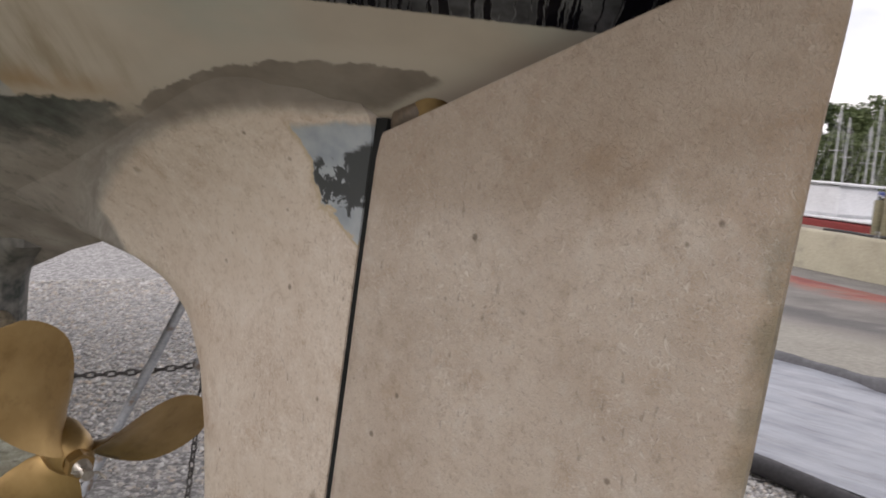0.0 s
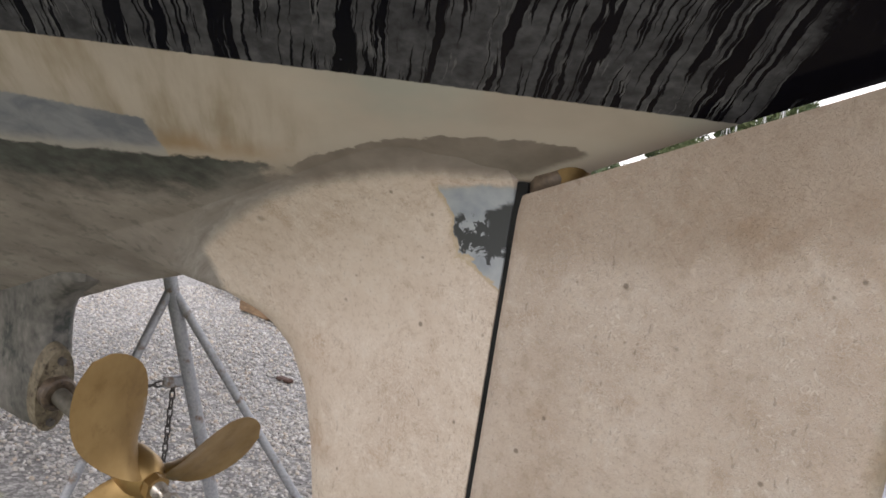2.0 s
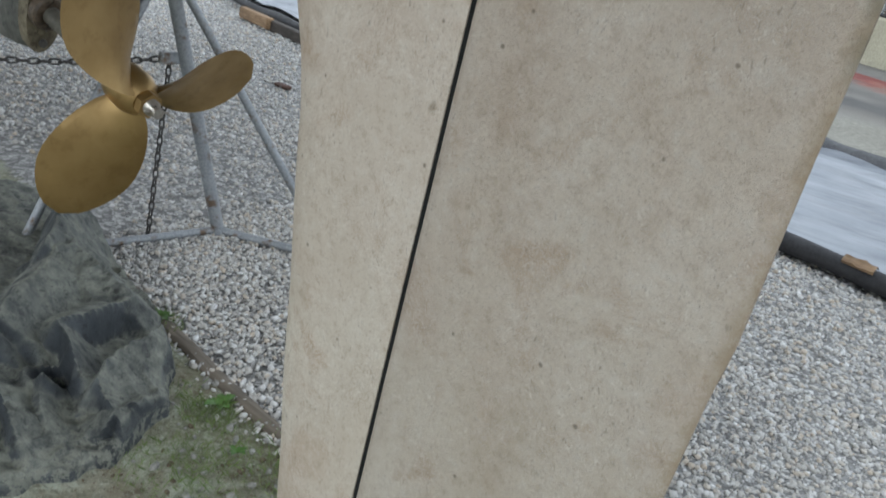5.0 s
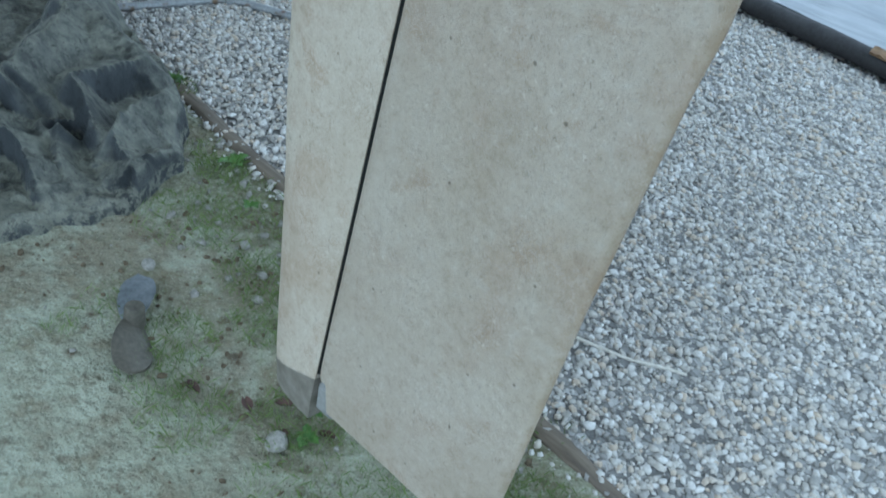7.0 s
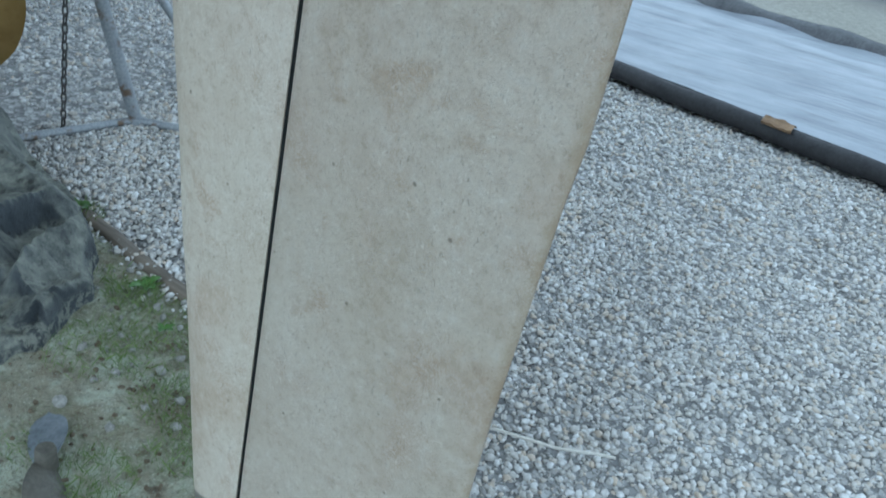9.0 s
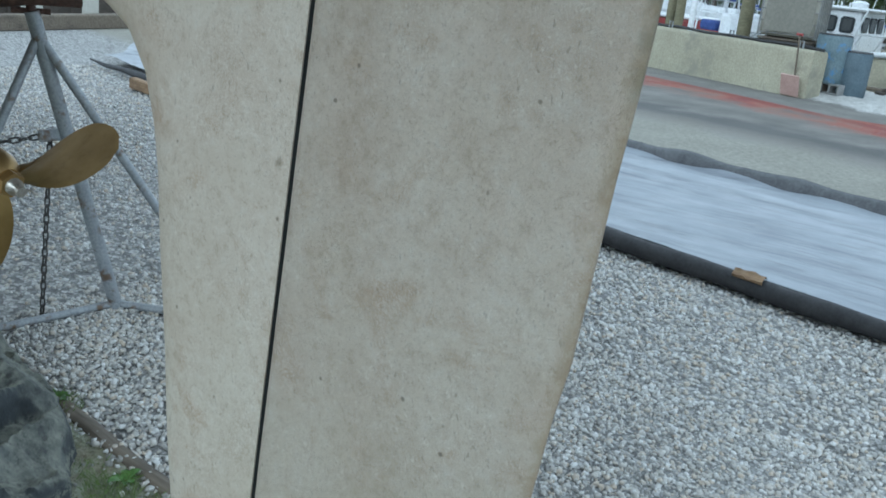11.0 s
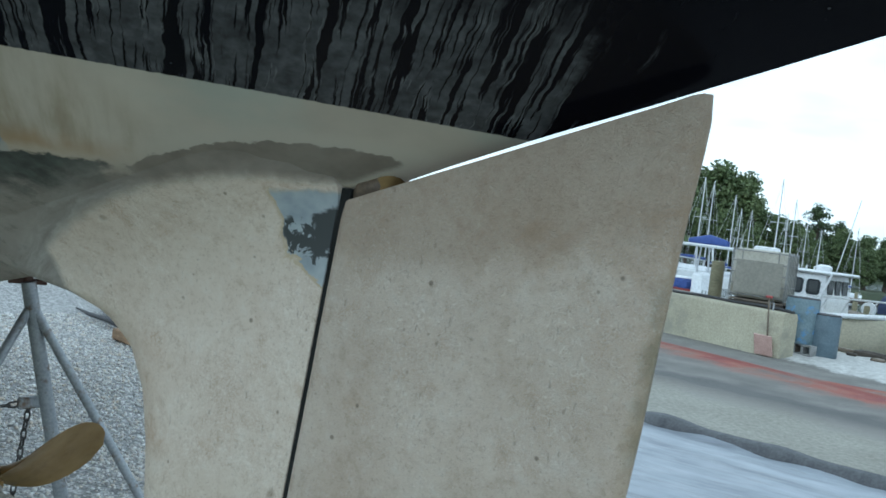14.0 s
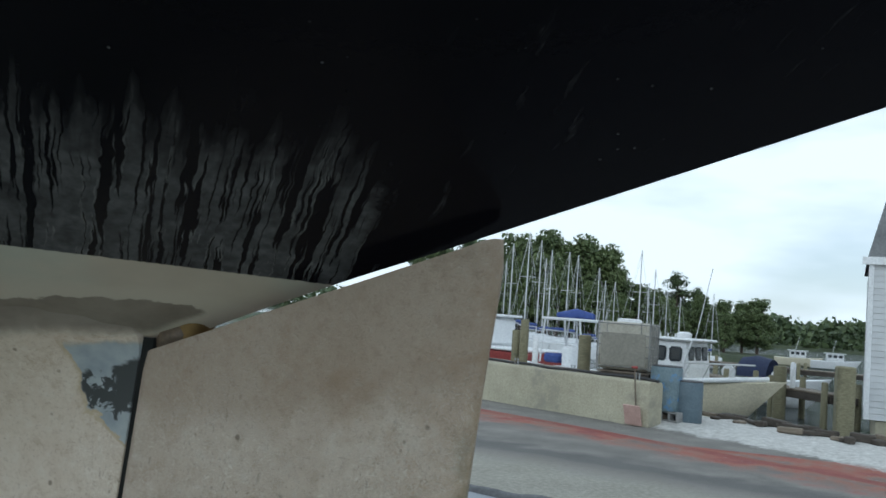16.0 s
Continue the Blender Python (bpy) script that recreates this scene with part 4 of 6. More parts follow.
# ---- gravel stones ----
def stones():
    """Single stones of the yard where they can be told apart, joined as one."""
    ico = bmesh.new()
    bmesh.ops.create_icosphere(ico, subdivisions=1, radius=1.0)
    base = np.array([v.co[:] for v in ico.verts])
    faces = np.array([[v.index for v in f.verts] for f in ico.faces])
    ico.free()
    pts = []
    for n, x0, x1, y0, y1, lo, hi in ((46000, -2.8, 1.7, 0.42, 2.7, 0.005, 0.0145), (19000, -4.2, 1.5, 2.6, 4.6, 0.008, 0.017), (26000, -9.5, -2.6, 1.2, 6.5, 0.008, 0.018)):
        x, y = rng.uniform(x0, x1, n), rng.uniform(y0, y1, n)
        size = lo + (hi - lo) * rng.random(n) ** 1.8
        keep = np.ones(n, bool)
        e = 0.60 - 0.105 * x
        keep &= y > e - 0.03 + 0.05 * rng.standard_normal(n)
        keep &= y < 4.45 - 0.17 * (x + 1.2) + 0.05
        pts.append(np.stack([x, y, size], 1)[keep])
    lumps("gravel", np.concatenate(pts), base, faces, M_STONE, "loose pale crushed stone covering the yard", "gravel")
    n = 1100
    x, y = rng.uniform(-1.6, 1.3, n), rng.uniform(-0.2, 0.75, n)
    e = 0.60 - 0.105 * x
    keep = (y < e + 0.05) & (rng.random(n) < np.clip(1 - (e - y) / 0.55, 0.05, 1))
    lumps("scattered_stones", np.stack([x, y, 0.004 + 0.013 * rng.random(n) ** 2], 1)[keep], base, faces, M_PEBBLE, "small stones strewn over the sand", "stones")
    n = 6500
    x, y = rng.uniform(-2.4, 0.7, n), rng.uniform(-1.1, 0.6, n)
    keep = (y < 0.5 - 0.105 * x) & np.array([noise.noise(Vector((a * 2.4, b * 2.4, 6))) + 0.6 * noise.noise(Vector((a * 7, b * 7, 1))) > 0.02 for a, b in zip(x, y)])
    clods = np.stack([x, y, 0.0018 + 0.010 * rng.random(n) ** 8], 1)[keep]
    lumps("soil_clods", clods, base, faces, M_SOIL, "small brown clods of soil on the sand", "soil")


def lumps(name, pts, base, faces, mat, label, category):
    """Many small uneven lumps joined in one mesh."""
    n = len(pts)
    jit = base[None] * (1 + 0.22 * rng.standard_normal((n, 12, 1)).clip(-1.6, 1.6))
    sc = np.stack([rng.uniform(0.75, 1.35, n), rng.uniform(0.65, 1.1, n), rng.uniform(0.55, 0.95, n)], 1)
    jit = jit * sc[:, None] * pts[:, 2][:, None, None]
    a, b = rng.uniform(0, 2 * np.pi, n), rng.normal(0, 0.35, n)
    ca, sa, cb, sb = np.cos(a)[:, None], np.sin(a)[:, None], np.cos(b)[:, None], np.sin(b)[:, None]
    x, y, z = jit[..., 0], jit[..., 1], jit[..., 2]
    x, z = x * cb + z * sb, -x * sb + z * cb
    x, y = x * ca - y * sa, x * sa + y * ca
    v = np.stack([x + pts[:, :1], y + pts[:, 1:2], z + pts[:, 2:3] * rng.uniform(0.15, 0.75, (n, 1))], -1).reshape(-1, 3)
    f = (faces[None] + 12 * np.arange(n)[:, None, None]).reshape(-1, 3)
    me = bpy.data.meshes.new(name)
    me.vertices.add(len(v))
    me.vertices.foreach_set("co", v.ravel())
    me.loops.add(f.size)
    me.loops.foreach_set("vertex_index", f.ravel())
    me.polygons.add(len(f))
    me.polygons.foreach_set("loop_start", np.arange(0, f.size, 3))
    me.update(calc_edges=True)
    me.materials.append(mat)
    single(name, me, mat, label, category, kind="stuff")


stones()


def grass():
    """Tufts and blades along the sandy strip."""
    v, f = [], []
    spots = []
    for _ in range(150):
        x, y = rng.uniform(-2.3, 0.9), rng.uniform(-0.9, 0.62)
        if y > 0.62 - 0.105 * x or (x < -1.1 and y < 0.5) or noise.noise(Vector((x * 2.2, y * 2.2, 3))) < 0.0:
            continue
        spots.append((x, y, rng.uniform(0.03, 0.09), 45))
    spots += [(-0.62, 0.30, 0.11, 420), (-0.81, 0.36, 0.10, 320), (0.22, 0.38, 0.11, 620), (0.05, 0.28, 0.14, 380), (-0.30, 0.13, 0.10, 420), (-0.46, -0.08, 0.10, 320), (-0.70, 0.05, 0.09, 260), (-1.35, 0.61, 0.08, 320), (-1.95, 0.78, 0.09, 240), (-0.10, 0.05, 0.16, 420), (-1.05, 0.55, 0.20, 620), (-1.15, 0.35, 0.14, 300), (0.02, 0.05, 0.14, 260), (-0.62, -0.05, 0.09, 200)]
    for x, y, r, n in spots:
        for _ in range(int(1.25 * n)):
            a, d = rng.uniform(0, 6.283), 1.15 * r * math.sqrt(rng.random())
            px, py, h = x + d * math.cos(a), y + d * math.sin(a), rng.uniform(0.008, 0.038)
            b, w = rng.uniform(0, 6.283), rng.uniform(0.0006, 0.0017)
            lx, ly = rng.normal(0, 0.5 * h), rng.normal(0, 0.5 * h)
            k = len(v)
            v += [(px - w * math.cos(b), py - w * math.sin(b), 0.0), (px + w * math.cos(b), py + w * math.sin(b), 0.0), (px + 0.5 * lx, py + 0.5 * ly, 0.65 * h), (px + lx, py + ly, h)]
            f += [(k, k + 1, k + 2), (k + 2, k + 1, k + 3)]
    me = bpy.data.meshes.new("grass")
    me.from_pydata(v, [], f)
    me.materials.append(M_GRASS)
    single("grass", me, M_GRASS, "short green grass tufts in the sand", "grass", kind="stuff")


grass()


# ---- things on the ground near the boat ----
def rod(name, pts, r, mat, label, cat, seg=10):
    single(name, G().tube(pts, r, seg), mat, label, cat, smooth=True)


def edging():
    g = G()
    n = 40
    rows = []
    for i in range(n + 1):
        x = -3.0 + 4.2 * i / n
        y = 0.60 - 0.105 * x + 0.012 * noise.noise(Vector((x * 3, 0, 0)))
        t = 0.012 * noise.noise(Vector((x * 5, 1, 0)))
        rows.append([(x, y - 0.035, -0.05), (x, y - 0.032, 0.004 + t), (x, y - 0.02, 0.014 + t), (x, y + 0.02, 0.014 + t), (x, y + 0.035, 0.002 + t), (x, y + 0.036, -0.05)])
    g.grid(rows)
    single("landscape_timber", g, M_TIMBER, "half-buried weathered timber edging between sand and gravel", "timber", smooth=True)


edging()


def old_propeller():
    c, h = Vector((-0.80, 0.0, 0.045)), -32.0
    ob = thing("scrap_propeller", "dull grey two-bladed propeller lying on sandy soil", "propeller", (-0.79, -0.02, 0.0), -32.0)
    part("hub", G().tube([(0, 0, 0.0), (0, 0, 0.02), (0, 0, 0.070), (0, 0, 0.076), (0, 0, 0.074), (0, 0, 0.02)], [0.026, 0.028, 0.025, 0.022, 0.015, 0.014], 20), M_OLD_BROWN, ob, "brown hub with a bore", True)
    for s, mat in ((1, M_OLD_GREY), (-1, M_OLD_BROWN)):
        rows = []
        for t in np.linspace(0, 1, 12):
            r = 0.015 + 0.175 * t
            w = 0.012 + 0.040 * math.sin(math.pi * min(1.0, 0.12 + 0.80 * t)) ** 0.7
            if t > 0.82:
                w *= math.sqrt(max(0.02, 1 - ((t - 0.82) / 0.18) ** 2))
            tw = 0.55 * (1 - t) + 0.12
            rows.append([(-s * r, w * q * math.cos(tw), 0.028 + s * w * q * math.sin(tw) + 0.006 * (1 - q * q)) for q in np.linspace(-1, 1, 9)] + [(-s * r, w * q * math.cos(tw), 0.020 + s * w * q * math.sin(tw)) for q in np.linspace(1, -1, 9)])
        g = G().grid(rows, True)
        g.f.append(tuple(len(rows) * 18 - 18 + j for j in range(18)))
        part("blade", g, mat, ob, "bluish grey blade" if s > 0 else "brown tarnished blade", True)


old_propeller()


def crest(x, y, x0, y0, x1, y1, h0, h1, left, right):
    """Height of a sharp fold from one point to another, with its own slope on each side."""
    dx, dy = x1 - x0, y1 - y0
    n = math.hypot(dx, dy)
    t = ((x - x0) * dx + (y - y0) * dy) / (n * n)
    s = ((x - x0) * dy - (y - y0) * dx) / n
    over = max(0.0, -t, t - 1.0) * n
    t = min(1.0, max(0.0, t))
    q = math.hypot(s / (right if s > 0 else left), over / 0.10)
    return 1.1 * (h0 + (h1 - h0) * t) * max(0.0, 1 - q)


FOLDS = (
    (-1.92, 0.21, -2.37, 0.68, 0.15, 0.15, 0.16, 0.22), (-2.37, 0.68, -1.94, 0.69, 0.14, 0.12, 0.10, 0.26),
    (-1.94, 0.69, -1.83, 0.36, 0.10, 0.13, 0.045, 0.26), (-1.85, 0.36, -1.60, 0.31, 0.13, 0.09, 0.12, 0.04),
    (-1.76, 0.68, -1.58, 0.39, 0.10, 0.13, 0.16, 0.05), (-1.58, 0.39, -1.54, 0.33, 0.13, 0.10, 0.14, 0.05),
    (-1.54, 0.33, -1.37, 0.31, 0.09, 0.075, 0.13, 0.022), (-1.37, 0.31, -1.42, 0.55, 0.075, 0.05, 0.13, 0.02),
    (-1.65, 0.23, -1.46, 0.12, 0.085, 0.035, 0.05, 0.05), (-1.95, 0.02, -1.62, 0.07, 0.12, 0.10, 0.16, 0.03),
    (-1.62, 0.07, -1.42, 0.03, 0.10, 0.05, 0.14, 0.025), (-2.10, 0.20, -1.86, 0.17, 0.13, 0.13, 0.10, 0.04),
    (-1.85, -0.10, -1.36, -0.26, 0.15, 0.11, 0.09, 0.06), (-2.75, 0.85, -2.30, 0.55, 0.20, 0.16, 0.18, 0.10),
)


def tarp():
    """A crumpled tarpaulin heap with a flat sandy apron."""
    g = G()
    n = 290
    rows = []
    ys = [-1.0, -0.3, -0.09, 0.04, 0.14, 0.243, 0.476, 0.645, 0.80, 0.91, 1.05]
    xs = [-1.55, -1.33, -1.25, -1.27, -1.27, -1.25, -1.385, -1.586, -1.92, -2.5, -3.4]
    for i in range(n + 1):
        row = []
        for j in range(n + 1):
            x, y = -3.3 + 2.2 * i / n, -0.95 + 1.9 * j / n
            d = 0.85 * (interp(y, ys, xs) - x) + 0.05 * noise.noise(Vector((x * 5, y * 5, 2))) + 0.02 * noise.noise(Vector((x * 17, y * 17, 3)))
            wx = x + 0.022 * noise.noise(Vector((x * 6, y * 6, 11)))
            wy = y + 0.022 * noise.noise(Vector((x * 6, y * 6, 21)))
            body = max(crest(wx, wy, *f) for f in FOLDS)
            body += 0.35 * sum(crest(wy * 0.7 - wx * 0.7 + 0.13 * q, wx * 0.7 + wy * 0.7 - 0.9 * q, -1.9 + 0.5 * q, -1.5 + 0.4 * q, 1.6, -1.2 + 0.6 * q, 0.06, 0.06, 0.10, 0.03) for q in (0.0, 0.5, 1.0, 1.5))
            crease = 1 - abs(noise.noise(Vector((wx * 5.5, wy * 5.5, 4)))) * 2.2
            body += 0.018 * max(0.0, crease) + 0.012 * max(0.0, 1 - abs(noise.noise(Vector((wx * 12, wy * 12, 14)))) * 3.0)
            back = max(0.0, min(1.0, (d - 0.25) / 0.9))
            body += 0.015 + 0.10 * back
            r = math.hypot(x + 1.675, y - 0.255)
            body += 0.04 * math.exp(-((r - 0.068) / 0.024) ** 2) - 0.30 * math.exp(-(r / 0.046) ** 4)
            z = 0.010 + body * max(0.0, min(1.0, d / 0.05)) ** 0.6
            edge = max(0.0, min(1.0, d / 0.012))
            z = max(0.004, z) * edge - 0.03 * (1 - edge)
            lean = 0.35 * max(0.0, z - 0.02)
            row.append((x + 0.75 * lean, y - 0.65 * lean, z))
        rows.append(row)
    g.grid(rows)
    single("tarpaulin", g, M_TARP, "crumpled dark tarpaulin heap dusted with sand", "tarpaulin", smooth=True)


tarp()
rod("twig", [(-0.16, 0.905, 0.030), (-0.104, 0.919, 0.038), (0.052, 0.985, 0.034), (0.14, 1.045, 0.036), (0.185, 1.08, 0.030)], 0.0045, M_TWIG, "thin bleached stick lying on gravel", "stick", 8)
single("debris", G().box((-4.98, 3.69, 0.02), (0.16, 0.07, 0.03), pose(0, 0, 0, 0, 0, 0), 0.01), M_RUST, "small dark scrap lying on gravel", "scrap")


def weed(x, y, n, size):
    """A small broad-leaved weed."""
    ob = thing("weed", "small green broad-leaved weed by the timber edging", "weed", (x, y, 0.0), 0, "weeds in the sand")
    for i in range(n):
        a, r = 6.283 * i / n + rng.uniform(-0.3, 0.3), size * rng.uniform(0.7, 1.2)
        t = Vector((math.cos(a), math.sin(a), 0))
        s = Vector((-t.y, t.x, 0))
        rows = []
        for q, w, h in ((0.0, 0.05, 0.0), (0.3, 0.5, 0.35), (0.65, 0.62, 0.5), (1.0, 0.06, 0.42)):
            c = t * (r * q) + Vector((0, 0, r * h))
            rows.append([tuple(c - s * (0.45 * r * w)), tuple(c - Vector((0, 0, 0.06 * r))), tuple(c + s * (0.45 * r * w))])
        part("leaf", G().grid(rows), M_WEED, ob, "", True)


for wx, wy, wn_, ws in ((-1.36, 0.66, 7, 0.05), (-1.98, 0.80, 8, 0.06), (-2.05, 0.78, 6, 0.05), (-0.24, 0.10, 7, 0.035), (-0.30, 0.16, 6, 0.03), (0.10, 0.33, 8, 0.04), (0.16, 0.30, 7, 0.035), (0.03, 0.36, 7, 0.035), (0.20, 0.36, 6, 0.03), (-1.12, 0.56, 6, 0.03)):
    weed(wx, wy, wn_, ws)
for i, (lx, ly) in enumerate(((-0.36, 0.12), (-0.33, 0.17), (-0.28, 0.06), (-0.40, 0.05), (-0.22, 0.14), (-0.52, -0.02))):
    g = G().grid([[(q, w * math.sin(math.pi * (0.1 + 0.8 * (q + 0.022) / 0.044)) * 0.013, 0.010 + 0.008 * abs(w) + 0.006 * math.sin(60 * q)) for w in (-1, 0, 1)] for q in np.linspace(-0.022, 0.022, 6)])
    single("dead_leaf", g, M_DEAD_LEAF, "curled brown dead leaf on the sand", "leaf", "dead leaves under the skeg", smooth=True, m=pose(lx, ly, 0.0, rng.uniform(-15, 15), rng.uniform(-15, 15), rng.uniform(0, 360)))
for sx, sy, sr in ((-0.27, 0.035, 0.026), (-0.72, 0.30, 0.016), (-0.62, 0.42, 0.017), (-1.0, 0.14, 0.02), (-0.95, 0.42, 0.016)):
    bm = bmesh.new()
    bmesh.ops.create_icosphere(bm, subdivisions=2, radius=sr)
    for v in bm.verts:
        v.co *= 1 + 0.35 * noise.noise(v.co * 40 + Vector((sx * 9, 0, 0)))
        v.co.z *= 0.7
    me = bpy.data.meshes.new("stone")
    bm.to_mesh(me)
    bm.free()
    me.materials.append(M_PEBBLE)
    single("stone", me, M_PEBBLE, "pale loose stone lying on the sand", "stone", "single stones on the sand", m=pose(sx, sy, sr * 0.45, 0, 0, 40 * sx))


def sheet_y(x):
    return 4.33 - 0.17 * (x + 0.7)


def membrane():
    """The long sheet laid over timbers."""
    th = thing("membrane_sheet", "long grey-blue weathered membrane sheet with rolled black edge", "sheet", (-3.0, 5.5, 0.0))
    off = Matrix.Translation((3.0, -5.5, 0.0))
    g = G()
    rows = []
    for x in np.linspace(-10.3, 6.0, 160):
        row = []
        for t in np.linspace(0, 1, 24):
            y = sheet_y(x) + 0.04 + t * 2.75
            z = 0.13 + 0.02 * noise.noise(Vector((x * 0.9, y * 1.4, 0))) + 0.03 * math.sin(t * 3.14) + 0.012 * noise.noise(Vector((x * 3, y * 3, 3)))
            if t > 0.93:
                z += 0.05 * math.sin((t - 0.93) / 0.07 * 3.14)
            if x < -6:
                z += 0.10 * max(0, noise.noise(Vector((x * 1.2, y * 0.9, 9))))
            tail = max(0.0, (-6.0 - x) / 4.3)
            row.append((x + tail * (0.9 - 1.9 * t + 0.25 * noise.noise(Vector((t * 4, 1, 0)))), y, z + 0.05 * tail * abs(noise.noise(Vector((x * 2.1, y * 3.1, 4))))))
        rows.append(row)
    g.grid(rows)
    me = g.mesh("sheet", M_SHEET, True, 60)
    me.transform(off)
    part("sheet", me, M_SHEET, th)
    for nm, dy, dz, r, mat, lab in (("rolled_edge", 0.0, 0.085, 0.062, M_RUBBER, "rolled black near edge"), ("far_hem", 2.74, 0.08, 0.15, M_HEM, "dark folded far hem")):
        e = G()
        xs = np.linspace(-9.4 if dy == 0 else -7.5, 6.0, 130)
        e.tube([(x, sheet_y(x) + dy + 0.02 * noise.noise(Vector((x * 2, dy, 0))), dz + 0.015 * noise.noise(Vector((x * 1.5, dy, 4)))) for x in xs], [r * min(1.0, 0.2 + (x - xs[0]) / 2.5) * (1 + 0.25 * noise.noise(Vector((x * 2.5, dy, 7)))) for x in xs], 10)
        me = e.mesh(nm, mat, True, 60)
        me.transform(off)
        part(nm, me, mat, th, lab)
    t = G().grid([[(x, sheet_y(x) - 0.055 + a, b) for a, b in ((0.0, 0.125), (-0.008, 0.14 + 0.02 * noise.noise(Vector((x * 25, 2, 0)))), (0.05 + 0.05 * noise.noise(Vector((x * 16, 0, 0))), 0.168), (0.09, 0.14))] for x in np.linspace(-0.64, -0.45, 20)])
    me = t.mesh("torn_strip", M_TIMBER_WARM, True, 60)
    me.transform(off)
    part("torn_strip", me, M_TIMBER_WARM, th, "torn tan strip on the edge")


membrane()
for a, b, mat, nm in (((-7.6, 5.33, 0.08), (-6.1, 5.09, 0.08), M_TIMBER_DARK, "plank"), ((-7.75, 5.31, 0.10), (-7.1, 5.20, 0.10), M_TIMBER_WARM, "plank")):
    d = Vector(b) - Vector(a)
    single(nm, G().box((0, 0, 0), (d.length, 0.09, 0.12), None, 0.012), mat, "weathered brown plank along the sheet's edge", "plank", "planks by the sheet", m=Matrix.Translation((Vector(a) + Vector(b)) / 2 - Vector((0, 0.06, 0.02))) @ d.to_track_quat("X", "Z").to_matrix().to_4x4())


# ---- quay wall and what stands on it ----
W0, W1 = Vector((-3.52, 16.42, 0)), Vector((-16.0, 21.35, 0))
WD = (W1 - W0).normalized()
WN = Vector((-WD.y, WD.x, 0)) * (-1 if Vector((-WD.y, WD.x, 0)).y < 0 else 1)  # away from the yard
W_ANG = math.degrees(math.atan2(WD.y, WD.x))


def along_wall(a, b, z):
    """World point a metres along the wall from its end, b metres behind its face."""
    p = W0 + WD * a + WN * b
    return (p.x, p.y, z)


def quay():
    g = G()
    L = (W1 - W0).length
    rows = []
    for a in np.linspace(0, L, 60):
        j = 0.012 * noise.noise(Vector((a * 2, 0, 0)))
        rows.append([along_wall(a, b + j, z) for b, z in ((0.0, -0.9), (0.0, 0.80), (0.02, 0.845), (0.05, 0.86), (0.38, 0.86), (0.42, 0.80), (0.42, -0.9))])
    g.grid(rows)
    k = 7
    g.f += [tuple(range(k)), tuple((len(rows) - 1) * k + j for j in range(k))]
    single("quay_wall", g, M_CONCRETE, "low stained cream concrete quay wall", "wall", kind="structure", smooth=True)
    d = G()
    d.grid([[along_wall(a, b, z) for b, z in ((0.42, -0.9), (0.42, 0.83), (1.95, 0.83), (1.95, -0.9))] for a in np.linspace(0.15, L, 12)])
    n = 12
    d.f += [tuple(range(4)), tuple((n - 1) * 4 + j for j in range(4))]
    single("quay_deck", d, M_TIMBER, "grey plank quay behind the wall", "quay", kind="structure")


quay()


def tank():
    ob = thing("storage_tank", "greyish plastic liquid tank in a metal cage on a pallet", "tank", along_wall(1.36, 1.05, 0.83), W_ANG + 206)
    w, dpt, h, z0 = 1.05, 1.0, 0.98, 0.17
    part("bottle", G().box((0, 0, z0 + h / 2), (w, dpt, h), None, 0.07), M_TANK, ob, "aged translucent plastic bottle", True)
    part("filler_cap", G().tube([(0, 0, z0 + h), (0, 0, z0 + h + 0.06), (0, 0, z0 + h + 0.075)], [0.26, 0.25, 0.2], 24), M_WHITE, ob, "white round cap", True)
    for z in (0.06, 0.28, 0.5, 0.72, 0.94):
        r, q = w / 2 + 0.015, dpt / 2 + 0.015
        part("cage_hoop", G().tube([(-r, -q, z0 + z), (r, -q, z0 + z), (r, q, z0 + z), (-r, q, z0 + z), (-r, -q, z0 + z)], 0.011, 6), M_CAGE, ob)
    for i in range(7):
        x = -w / 2 + w * i / 6
        for y in (-dpt / 2 - 0.018, dpt / 2 + 0.018):
            if y < 0 and i not in (0, 1, 5, 6):
                continue
            part("cage_bar", G().tube([(x, y, z0), (x, y, z0 + h)], 0.010, 6), M_CAGE, ob)
    for i in range(7):
        y = -dpt / 2 + dpt * i / 6
        for x in (-w / 2 - 0.018, w / 2 + 0.018):
            part("cage_bar", G().tube([(x, y, z0), (x, y, z0 + h)], 0.010, 6), M_CAGE, ob)
    part("placard", G().box((0, -dpt / 2 - 0.03, z0 + 0.42), (0.90, 0.012, 0.66), None, 0.003), M_PLACARD, ob, "plain grey-brown placard")
    for y in (-0.42, 0, 0.42):
        part("pallet_block", G().box((0, y, 0.05), (w, 0.12, 0.10), None, 0.006), M_TIMBER_DARK, ob)
    for y in np.linspace(-0.44, 0.44, 6):
        part("pallet_board", G().box((0, y, 0.125), (w, 0.11, 0.03), None, 0.004), M_TIMBER, ob)


tank()


def drum(at, mat, r, h, label, lean=0.0):
    ob = thing("drum", label, "drum", at, lean, "drums by the quay")
    prof = [(0.0, 0.96), (0.02, 1.0), (h * 0.33 - 0.02, 1.0), (h * 0.33, 1.012), (h * 0.33 + 0.02, 1.0), (h * 0.66 - 0.02, 1.0), (h * 0.66, 1.012), (h * 0.66 + 0.02, 1.0), (h - 0.05, 1.0), (h, 0.95)]
    part("body", G().tube([(0, 0, z) for z, _ in prof], [r * s for _, s in prof], 28), mat, ob, "", True)
    part("lid", G().tube([(0, 0, h - 0.005), (0, 0, h + 0.02)], [r * 0.97, r * 0.93], 28), M_RUBBER, ob, "dark lid", True)
    return ob


